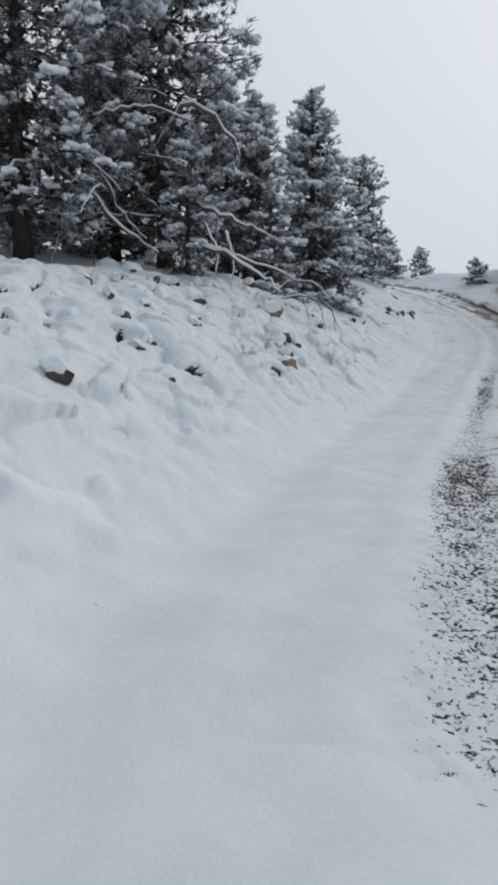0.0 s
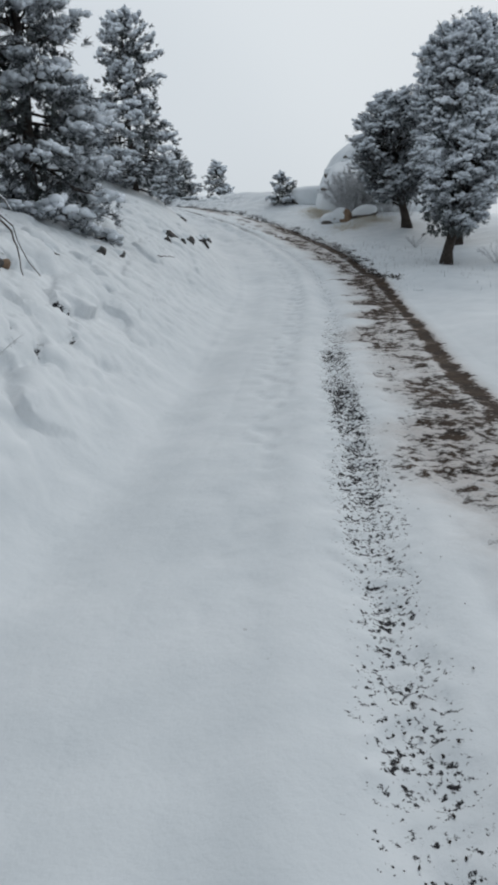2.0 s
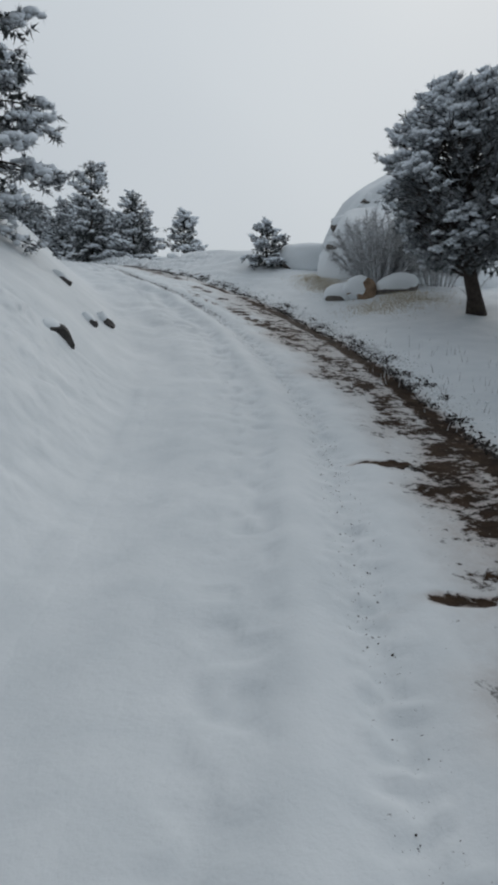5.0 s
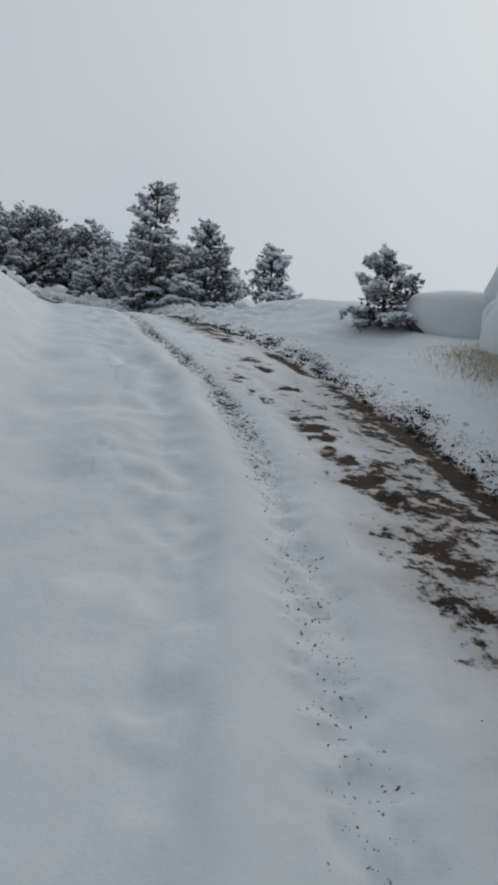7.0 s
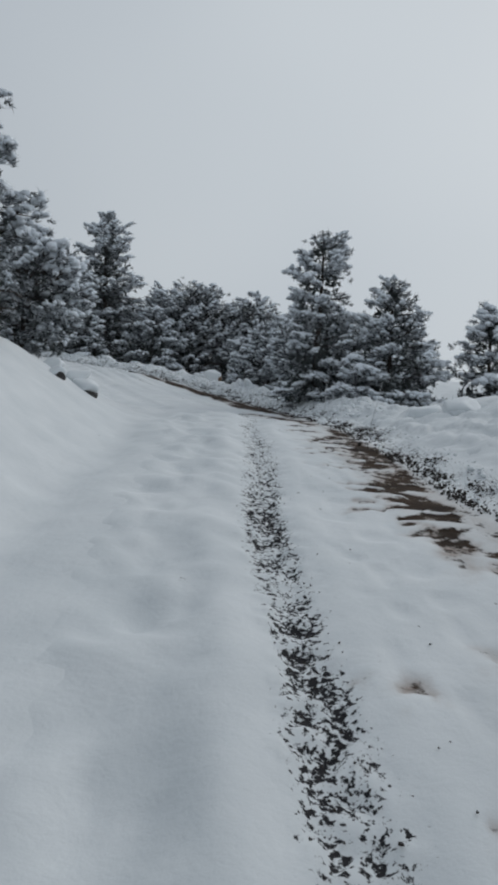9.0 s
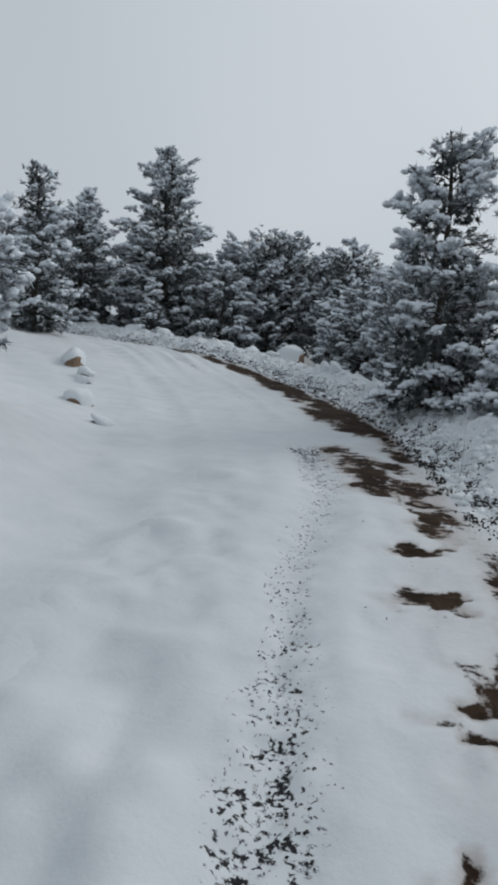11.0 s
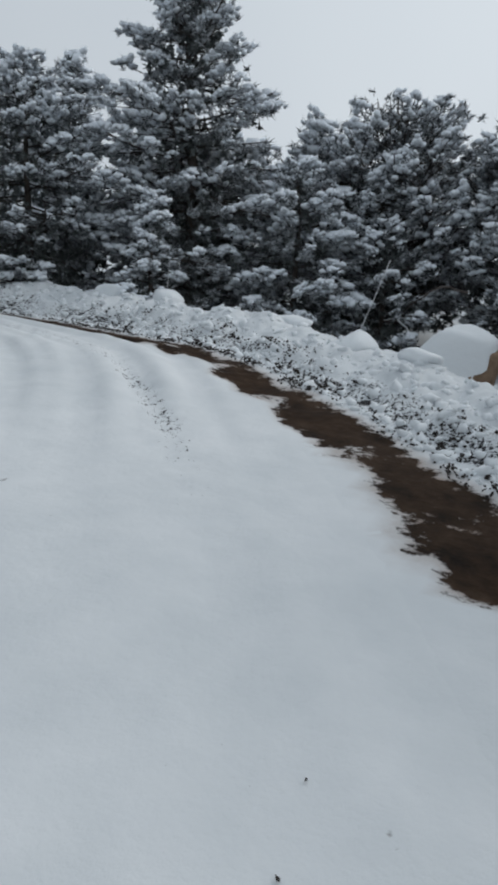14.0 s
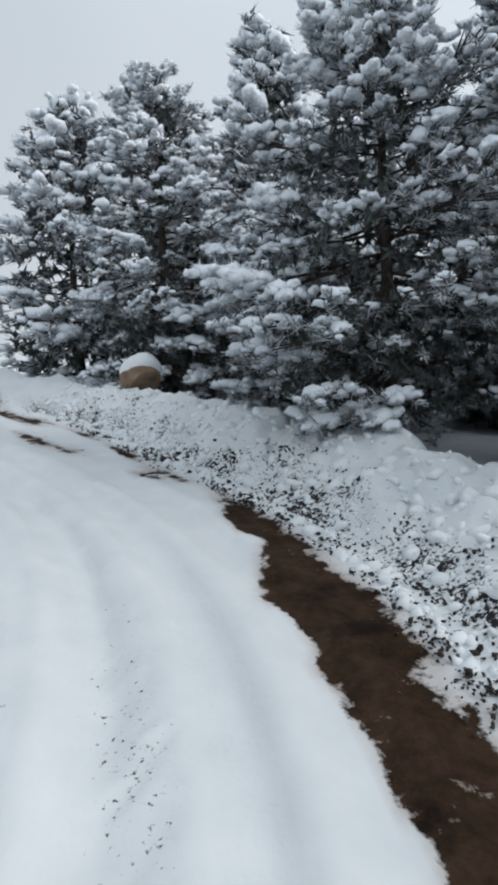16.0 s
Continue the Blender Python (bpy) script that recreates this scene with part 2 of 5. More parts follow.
def pillows(x, y, size, seed):
    """Distance to the nearest and to the second nearest of jittered points, and the nearest one's own number."""
    x, y = x / size, y / size
    xi, yi = np.floor(x).astype(np.int64), np.floor(y).astype(np.int64)
    f1, f2, own = np.full(len(x), 9.0), np.full(len(x), 9.0), np.zeros(len(x))

    def h(i, j, k):
        v = (i * 374761393 + j * 668265263 + (seed + k) * 1274126177) & 0xFFFFFFFF
        v = ((v ^ (v >> 13)) * 1274126177) & 0xFFFFFFFF
        return ((v ^ (v >> 16)) & 0xFFFF) / 65535.0

    for a in (-1, 0, 1):
        for c in (-1, 0, 1):
            i, j = xi + a, yi + c
            g = np.hypot(x - i - h(i, j, 1), y - j - h(i, j, 2))
            near = g < f1
            f2 = np.where(near, f1, np.minimum(f2, g))
            own = np.where(near, h(i, j, 3), own)
            f1 = np.where(near, g, f1)
    return f1, f2, own


# ---------------------------------------------------------------- the lie of the land
ROAD = [(-6.0, -40.0, -1.6), (-2.6, -14.0, -0.9), (-1.0, -5.0, -0.25), (0.0, 0.0, 0.0), (0.66, 2.96, 0.18), (1.54, 5.9, 0.28), (2.58, 8.7, 0.36), (3.66, 11.42, 0.47),
        (4.74, 14.18, 0.66), (5.83, 16.95, 0.9), (6.92, 19.85, 1.19), (7.85, 22.91, 1.61), (8.5, 25.97, 2.11), (8.78, 28.76, 2.66),
        (8.75, 31.24, 3.22), (8.52, 33.54, 3.78), (8.23, 35.87, 4.29), (7.9, 38.27, 4.74), (7.3, 40.89, 5.13), (6.45, 43.66, 5.39),
        (5.39, 46.6, 5.64), (4.21, 49.38, 6.01), (2.7, 51.81, 6.54), (0.92, 53.86, 7.15), (-1.2, 54.9, 7.42), (-3.5, 55.25, 7.70),
        (-6.0, 54.85, 8.02), (-8.8, 53.7, 8.36), (-16.0, 49.0, 9.1), (-38.0, 34.0, 10.6)]


def fine_line(pts, step=0.12):
    p = np.array(pts)
    s = np.r_[0, np.cumsum(np.linalg.norm(np.diff(p[:, :2], axis=0), axis=1))]
    s -= s[3]
    q = np.arange(s[0], s[-1], step)
    out = []
    for k in range(3):
        m = np.gradient(p[:, k], s)
        i = np.clip(np.searchsorted(s, q) - 1, 0, len(s) - 2)
        h = s[i + 1] - s[i]
        u = (q - s[i]) / h
        out.append((2 * u**3 - 3 * u**2 + 1) * p[i, k] + (u**3 - 2 * u**2 + u) * h * m[i] + (3 * u**2 - 2 * u**3) * p[i + 1, k] + (u**3 - u**2) * h * m[i + 1])
    return q, np.stack(out, 1)


LINE_S, LINE = fine_line(ROAD)
LINE_T = np.gradient(LINE[:, :2], axis=0)
LINE_T /= np.linalg.norm(LINE_T, axis=1)[:, None]


def road_frame(x, y):
    """Distance along the road, distance to its right, and its height there."""
    x, y = np.ravel(x).astype(float), np.ravel(y).astype(float)
    s, d, z = np.empty(len(x)), np.empty(len(x)), np.empty(len(x))
    for a in range(0, len(x), 4000):
        b = slice(a, a + 4000)
        g = (x[b, None] - LINE[None, ::4, 0]) ** 2 + (y[b, None] - LINE[None, ::4, 1]) ** 2
        i = np.clip(g.argmin(1) * 4, 0, len(LINE) - 1)
        dx, dy = x[b] - LINE[i, 0], y[b] - LINE[i, 1]
        along = dx * LINE_T[i, 0] + dy * LINE_T[i, 1]
        s[b] = LINE_S[i] + along
        d[b] = dx * LINE_T[i, 1] - dy * LINE_T[i, 0]
        far = np.hypot(dx, dy) > np.abs(d[b]) + 0.3
        d[b] = np.where(far, np.sign(d[b]) * np.hypot(dx, dy), d[b])
        z[b] = np.interp(s[b], LINE_S, LINE[:, 2])
    return s, d, z


def step(v, a, b):
    t = np.clip((v - a) / (b - a), 0, 1)
    return t * t * (3 - 2 * t)


RUT_D = ((0, 0.42), (6, 0.4), (9, 0.3), (18, 0.28), (25, 0.45), (34, 0.45), (38, 0.08), (42.5, 0.1), (44.5, 0.5), (46.5, 0.62), (50, 0.3), (55, 0.0), (57, -0.3), (60, -0.5), (70, -0.5))
RUT_WIDE = ((0, 0.3), (6, 0.28), (8, 0.22), (11, 0.17), (14, 0.17), (25, 0.15), (38, 0.14), (44, 0.16), (45.5, 0.2), (47, 0.22), (48.5, 0.2), (49.5, 0.13), (60, 0.12))
RUT_DARK = ((0, 0.2), (2, 0.55), (4, 0.75), (6.5, 1.0), (8.5, 0.5), (11, 0.75), (14.5, 1.0), (15.1, 0.75), (16, 1.0), (17, 0.75), (19, 0.45), (20, 0.36), (24, 0.38), (29, 0.4), (32, 0.55), (34, 0.85),
            (38, 0.88), (41, 0.7), (44, 0.4), (44.9, 0.6), (45.6, 0.5), (46.2, 0.75), (46.7, 0.92), (47.0, 0.55), (47.6, 0.28), (48.4, 0.1), (53, 0.1), (55, 0.6), (58, 0.55), (62, 0.2), (70, 0.0), (90, 0.0))
WET = ((0, 0.3), (6, 0.5), (9, 0.62), (11, 0.66), (13, 0.7), (17, 0.66), (19, 0.8), (23, 0.74), (26, 0.72), (29, 0.6), (31, 0.68), (35, 0.6), (38.5, 0.8), (40.5, 0.66), (41.5, 0.5), (43, 0.58), (44.5, 0.68),
       (45.0, 0.85), (46.6, 0.85), (47.3, 0.3), (48.2, 0.75), (49, 0.8), (51, 0.95), (54, 1.0), (57, 1.05), (59.5, 0.9), (61, 0.75), (65, 0.7), (90, 0.6))
MUD_W = ((0, 0.5), (13, 0.55), (20, 0.42), (25, 0.5), (28, 0.58), (32, 0.5), (34, 0.4), (36, 0.24), (39, 0.18), (43.5, 0.2), (44.5, 0.34), (46.6, 0.34), (48, 0.3), (52, 0.28), (53.5, 0.34), (55, 0.29), (57, 0.36), (60, 0.3), (66, 0.26), (90, 0.3))
BANK_S = (-30, 0, 6, 10, 14, 20, 24, 28, 33, 38, 42, 48, 53, 60)
BANK_H = (1.6, 1.5, 1.35, 1.35, 1.75, 1.35, 1.3, 1.3, 1.6, 1.3, 0.9, 0.5, 0.15, 0.0)
BANK_TOE = (1.5, 1.35, 1.35, 1.35, 1.35, 1.6, 1.5, 1.45, 1.5, 1.5, 1.4, 1.9, 2.6, 3.0)
BANK_TAIL = (0.2, 0.26, 0.27, 0.27, 0.25, 0.2, 0.2, 0.2, 0.22, 0.2, 0.18, 0.12, 0.06, 0.02)
VERGE_H = ((-30, -0.2), (0, 0.0), (15, 0.0), (22, 0.0), (28, 0.15), (31, 0.45), (33, 0.55), (37, 0.5), (40, 0.7), (44, 0.5), (48, 0.1), (52, -0.55), (55, -0.95), (58, -0.85), (60, -0.5), (62, -0.25), (75, 0.0))
BERM_H = ((-30, 0.06), (20, 0.08), (30, 0.15), (38, 0.2), (43, 0.2), (48, 0.36), (52, 0.4), (54, 0.3), (55.5, 0.26), (57, 0.28), (59, 0.38), (62, 0.42), (75, 0.4))
# the outer and the inner edge of the mud
MUD_D = ((0, 2.0), (10, 1.8), (15, 1.5), (20, 1.6), (24, 1.75), (28, 1.95), (32, 2.1), (35, 1.9), (38, 1.55), (41, 1.3), (44, 1.4), (46.8, 1.78), (48.4, 1.98), (50.3, 1.98), (52, 1.84), (53.5, 1.7), (54.5, 1.5), (55.5, 1.22),
         (56.2, 1.0), (57, 0.82), (58, 0.77), (59, 0.72), (60, 0.78), (61, 0.78), (62, 0.76), (63, 0.72), (64, 0.84), (65.6, 1.2), (68, 1.6), (90, 1.6))
MUD_IN = ((47.6, 1.75), (48.6, 1.32), (50, 1.2), (52, 1.12), (53.85, 1.12), (54.3, 1.08), (54.9, 0.84), (55.5, 0.66), (56.2, 0.44), (57.2, 0.38), (58, 0.42), (59.4, 0.4), (60.5, 0.42), (61.0, 0.6), (61.6, 0.74), (63.5, 0.76), (65.6, 1.2), (68, 1.5), (90, 1.5))


PATCHES = [(35.85, 1.2, 0.2, 0.17), (35.25, 1.3, 0.24, 0.14), (34.1, 1.27, 0.28, 0.15), (33.1, 1.27, 0.4, 0.18), (40.9, 1.12, 0.5, 0.16), (40.0, 1.2, 0.5, 0.18), (39.1, 1.2, 0.5, 0.22), (38.3, 1.25, 0.45, 0.2),
           (37.3, 1.27, 0.3, 0.14), (46.8, 1.0, 0.34, 0.2), (46.1, 1.1, 0.45, 0.28), (45.4, 1.08, 0.42, 0.24), (44.8, 1.05, 0.38, 0.26), (45.8, 1.45, 0.35, 0.18), (44.6, 1.38, 0.55, 0.17), (43.6, 1.25, 0.5, 0.15),
           (34.1, 0.8, 0.18, 0.09), (33.6, 0.95, 0.1, 0.08), (5.9, 0.95, 0.6, 0.22), (32.62, 1.19, 0.3, 0.16), (31.97, 1.17, 0.2, 0.2), (31.5, 1.2, 0.14, 0.26), (65.1, 0.48, 0.7, 0.1), (45.5, 1.16, 1.3, 0.12)]
BAND = [(41.0, 1.02, 0.45, 0.18), (40.3, 1.12, 0.4, 0.15), (41.4, 1.2, 0.5, 0.17), (41.0, 1.36, 0.5, 0.16), (40.2, 1.38, 0.5, 0.13), (39.5, 1.4, 0.45, 0.13), (38.9, 1.38, 0.4, 0.15), (38.3, 1.4, 0.3, 0.12), (37.8, 1.35, 0.3, 0.13), (37.35, 1.4, 0.22, 0.1),
        (38.6, 1.02, 0.12, 0.1), (37.9, 1.12, 0.16, 0.12)]
STREAKS = [(38.2, 0.95, 0.07, 0.22), (38.9, 0.9, 0.06, 0.22), (39.6, 0.85, 0.07, 0.24), (40.4, 0.8, 0.08, 0.22), (41.2, 0.85, 0.1, 0.26), (42.2, 0.95, 0.12, 0.28), (43.0, 1.0, 0.1, 0.26),
           (35.03, 0.78, 0.1, 0.04), (35.3, 0.95, 0.05, 0.07), (35.2, 1.1, 0.06, 0.08), (34.8, 0.68, 0.12, 0.04), (34.6, 0.85, 0.05, 0.1), (35.75, 0.62, 0.08, 0.09), (29.4, 1.4, 0.14, 0.22), (28.6, 1.4, 0.12, 0.26), (27.8, 1.35, 0.15, 0.22), (30.3, 1.4, 0.12, 0.22), (26.9, 1.3, 0.12, 0.22), (63.0, 0.72, 0.3, 0.07), (64.3, 0.48, 0.35, 0.06), (65.3, 0.62, 0.4, 0.1)]


PLANE = np.linalg.lstsq(np.stack([np.ones(24), *np.array(ROAD[2:26])[:, :2].T], 1), np.array(ROAD[2:26])[:, 2], rcond=None)[0]
PLANE[1] = np.clip(PLANE[1], -0.06, 0.06)
PLANE[0] = np.mean([r[2] - PLANE[1] * r[0] - PLANE[2] * r[1] for r in ROAD[2:26]])


def land(x, y, bed=False):
    """Height of the snow, and the mud and rut masks."""
    shape = np.shape(x)
    x, y = np.ravel(x).astype(float), np.ravel(y).astype(float)
    s, d, z = road_frame(x, y)
    mud_d = np.interp(s, *zip(*MUD_D))
    left = np.maximum(-d - np.interp(s, BANK_S, BANK_TOE), 0)
    tail = np.interp(s, BANK_S, BANK_TAIL)
    rise = np.interp(s, BANK_S, BANK_H) * (1 - np.exp(-((left / np.interp(s, (18, 26), (2.1, 1.5))) ** np.interp(s, (18, 26), (1.45, 1.6))))) + tail * 16 * (1 - np.exp(-left / 16))
    over = np.maximum(d - mud_d - 0.25, 0)
    verge = np.interp(s, *zip(*VERGE_H)) * step(over, np.interp(s, (48, 52), (0.7, 1.1)), np.interp(s, (48, 52), (2.6, 2.9))) + 0.02 * np.minimum(over, 60)
    berm = np.interp(s, *zip(*BERM_H)) * np.exp(-(((over - 1.0) / 0.62) ** 2)) * step(over, 0.0, 0.35)
    h = z + rise + verge + berm
    yy = np.where(y > 70, 70 + 45 * (1 - np.exp(-(y - 70) / 45)), np.where(y < -20, -20 - 45 * (1 - np.exp((y + 20) / 45)), y))
    xx = np.clip(x, -60, 60)
    far = PLANE[0] + PLANE[1] * xx + PLANE[2] * yy + 2.4 * step(-d, 3, 12) + 0.3 * step(d, 3, 12)
    h = h + (far - h) * step(np.abs(d), 7, 18)
    fade = np.exp(-np.hypot(x - 5, y - 30) / 90)
    on_road = np.exp(-((d / 2.1) ** 4))
    h = h + (1 - on_road) * (0.10 * fbm(x, y, 2.4, 3, 5) + 0.55 * fbm(x, y, 17.0, 2, 8) * step(np.abs(d), 4, 14))
    h = h + 0.010 * fbm(x, y, 0.5, 2, 12) + np.interp(s, (0, 14, 24, 32, 43, 48), (0.3, 0.5, 0.8, 1.0, 0.9, 0.4)) * (0.012 + 0.026 * step(-d, -0.4, 0.6)) * fbm(x, y, 0.8, 3, 13) * on_road + 0.04 * fbm(x, y, 0.34, 2, 19) * on_road * step(-d, -0.1, 0.3) * step(s, 27, 32) * (1 - step(s, 44, 48)) + 0.02 * step(-d, 2.0, 3.0) * fbm(x, y, 0.6, 3, 17)
    wx, wy = x + 0.12 * fbm(x, y, 0.5, 2, 61), y + 0.12 * fbm(x, y, 0.5, 2, 62)
    rough = step(over, 0.12, 0.4) * (1 - step(over, 1.7, 2.5)) * step(s, 32, 44)
    e1, e2, own5 = pillows(wx, wy, 0.15, 73)
    b1, b2, own3 = pillows(wx, wy, 0.34, 72)
    h = h + rough * (0.13 * own3 * np.maximum(0, 1 - (b1 / 0.85) ** 2) + 0.06 * np.maximum(0, 1 - (e1 / 0.85) ** 2) - 0.06)
    wob = 0.05 * lattice(s / 3.1, s * 0, 3)
    centre = np.interp(s, *zip(*RUT_D)) + wob
    off = d - centre
    rw = np.interp(s, *zip(*RUT_WIDE)) * (1 + 0.25 * lattice(s / 0.6, s * 0 + 4, 64))
    dark = np.interp(s, *zip(*RUT_DARK))
    g = np.exp(-((off / rw) ** 2))
    ridge = np.exp(-(((off + rw + 0.22) / 0.17) ** 2))
    fresh = 1 - 0.8 * step(s, 46, 49) * (1 - step(s, 54, 58))
    h = h - 0.05 * g * fresh + fresh * (0.03 + 0.045 * step(s, 19, 22) * (1 - step(s, 35, 38))) * ridge + 0.015 * np.exp(-(((off - rw - 0.15) / 0.1) ** 2))
    c1, c2, own4 = pillows(x + 0.03 * lattice(x / 0.1, y / 0.1, 65), y * 0.8, 0.075, 74)
    h = h + (0.0 if bed else 0.006) * np.sin(s * 39 + 3 * off / rw) * np.exp(-((off / rw) ** 2)) * step(s, 18, 21) * (1 - step(s, 33, 36))
    pressed = (0.0 if bed else 1.0) * step(s, 2, 4) * (1 - step(s, 41, 45))
    dents = step(lattice(s / 0.17 + 0.5 * lattice(d / 0.2, s / 0.4, 93), d / 0.12, 91), 0.0, 0.45)
    h = h - pressed * dents * (np.interp(s, (9, 14, 28, 32), (0.004, 0.022, 0.028, 0.011)) * np.exp(-(((off + rw + 0.52) / 0.2) ** 4)) + 0.018 * np.exp(-(((off - 0.62) / 0.3) ** 4)))
    h = h + pressed * 0.028 * np.exp(-((off / (rw * 1.1)) ** 4)) * (step(lattice(s / 0.075, d / 0.085, 92), -0.2, 0.4) - 0.5) * step(s, 18, 21) * (1 - step(s, 33, 36))
    churn = (0.0 if bed else 1.0) * np.exp(-((off / (rw * 1.25)) ** 4)) * dark
    h = h + churn * (0.055 * own4 * np.sqrt(np.maximum(0, 1 - (c1 / 0.8) ** 2)) - 0.01)
    grit_shade = churn * (0.80 + 0.1 * (1 - step(s, 9, 12)) + 0.32 * (1 - step(own4, 0.25, 0.6)) + 0.15 * step(c1, 0.45, 0.8) + 0.16 * lattice(s / 0.9, d / 0.5, 9))
    grit_shade = grit_shade + np.exp(-(((off - 0.4) / 0.3) ** 2)) * 0.14 * np.clip(dark, 0, 1)
    h = h - 0.028 * np.exp(-(((off + 1.55) / 0.22) ** 2)) + 0.012 * np.exp(-(((off + 1.2) / 0.1) ** 2))
    for c, deep in ((-0.12, 0.036), (-0.62, 0.034), (-1.2, 0.034), (0.34, 0.03)):
        q = d - c - 0.06 * lattice(s / 1.9, s * 0 + c, 41)
        h = h + deep * (0.55 * np.exp(-(((q - 0.21) / 0.07) ** 2)) + 0.35 * np.exp(-(((q + 0.2) / 0.07) ** 2)) - np.exp(-((q / 0.12) ** 4))) * step(s, 53, 58)
    broken = step(s, 33, 36) * (1 - step(s, 46, 47.5))
    wet = np.interp(s, *zip(*WET)) + (0.12 + 0.4 * broken) * lattice(s / 1.7, s * 0 + 2, 14)
    wide = np.interp(s, *zip(*MUD_W))
    edge_line = np.exp(-(((d - mud_d - 0.02) / np.interp(s, (20, 25, 33, 36), (0.16, 0.23, 0.23, 0.16))) ** 2)) * np.clip(wet + 0.48, 0.45, 1.05) * step(s, 9, 14) * (1 - 0.55 * broken * step(lattice(s / 0.8, s * 0 + 3, 15), -0.2, 0.2))
    inner = 0.32 * lattice(s / 0.75, s * 0 + 6, 51) + 0.12 * lattice(s / 0.3, s * 0 + 6, 52)
    broad = np.exp(-(np.abs((d - mud_d + wide * 0.8 + inner * step(mud_d - d, 0.1, 0.5)) / wide) ** 3)) * np.clip(wet, 0, 1.25) * (1 - 0.75 * step(s, 34, 36) * (1 - step(s, 46.6, 47.6))) * (1 - step(s, 47.2, 47.8))
    thin = step(lattice(s / 0.17 + 0.3 * lattice(d / 0.3, s, 66), d / 0.9, 67), 0.35, 0.75) * step(d, 0.35, 0.6) * (1 - step(d - mud_d, -0.1, 0.3)) * step(lattice(s / 1.1, d / 0.8, 68), -0.1, 0.3) * step(lattice(d / 0.16, s / 0.3, 69), -0.5, 0.0) * (1 - step(s, 24, 28))
    mud = np.maximum(np.maximum(edge_line, broad), 0.95 * thin * step(s, 5, 9) * (1 - step(s, 46, 48))) * step(s, 4.0, 8) * (1 - step(s, 68, 72))
    ragged = 0.13 * lattice(s / 0.7, d * 0 + 6, 51) + 0.1 * lattice(s / 0.24, d / 0.3, 52)
    puddle = step(d - np.interp(s, *zip(*MUD_IN)) + ragged, -0.06, 0.1) * (1 - step(d - mud_d, 0.06, 0.2)) * step(s, 47.6, 48.3) * (1 - step(s, 68, 72))
    mud = np.maximum(mud * (1 - step(s, 48, 49)), 1.12 * puddle * (1 - 0.45 * step(lattice(s / 0.5, d / 0.16, 53), 0.25, 0.6)))
    qs = s + 0.16 * lattice(s / 0.16, d / 0.13, 101) + 0.08 * lattice(s / 0.06, d / 0.07, 103)
    qd = d + 0.11 * lattice(s / 0.2, d / 0.15, 102) + 0.05 * lattice(s / 0.07, d / 0.06, 104)
    holes = 1 - 0.8 * step(lattice(s / 0.09, d / 0.22, 105), 0.15, 0.5) * (1 - step(s, 42.5, 43.5))
    for ps, pd, rs, rd in PATCHES + BAND + STREAKS:
        mud = np.maximum(mud, 0.95 * holes * np.exp(-((((qs - ps) / (rs * 1.2)) ** 2 + ((qd - pd) / (rd * 1.15)) ** 2) ** 1.6)))
    slush = 0.38 * np.exp(-(((d - mud_d + 0.4) / 0.5) ** 4)) * step(s, 9, 13) * (1 - step(s, 33, 37)) * (1 + 0.5 * lattice(s / 0.6, d / 0.25, 54))
    mud = np.maximum(mud, slush)
    h = h - 0.022 * np.clip(mud, 0, 1)
    crumbs = step(over, 0.0, 0.08) * (1 + 0.3 * lattice(s / 0.7, over / 0.4, 80)) * np.exp(-(((over - 0.15) / 0.4) ** 2)) * step(s, 22, 30) * (0.52 + 0.22 * (1 - step(own3, 0.3, 0.7)) + 0.25 * (1 - step(own5, 0.2, 0.5)) + 0.15 * step(e1, 0.45, 0.75))
    if bed:
        for (s0, s1, c0, c1) in ((2.0, 47.0, centre - wob - 1.2, centre - wob + 1.75), (40.0, 67.0, mud_d + 0.2, mud_d + 2.6), (2.0, 27.0, s * 0 - 6.6, s * 0 - 1.2), (46.5, 63.0, s * 0 - 2.0, s * 0 + 0.95)):
            h = h - 0.06 * step(np.minimum(np.minimum(s - s0, s1 - s), np.minimum(d - c0, c1 - d)), 0.22, 0.45)
    return h.reshape(shape), mud.reshape(shape), np.maximum(grit_shade, crumbs).reshape(shape)


def land_z(x, y):
    return float(land(np.array([x]), np.array([y]))[0][0])


def along(s, d):
    """World x, y of a place d to the right of the road at s."""
    x, y = np.interp(s, LINE_S, LINE[:, 0]), np.interp(s, LINE_S, LINE[:, 1])
    tx, ty = np.interp(s, LINE_S, LINE_T[:, 0]), np.interp(s, LINE_S, LINE_T[:, 1])
    return x + d * ty, y - d * tx


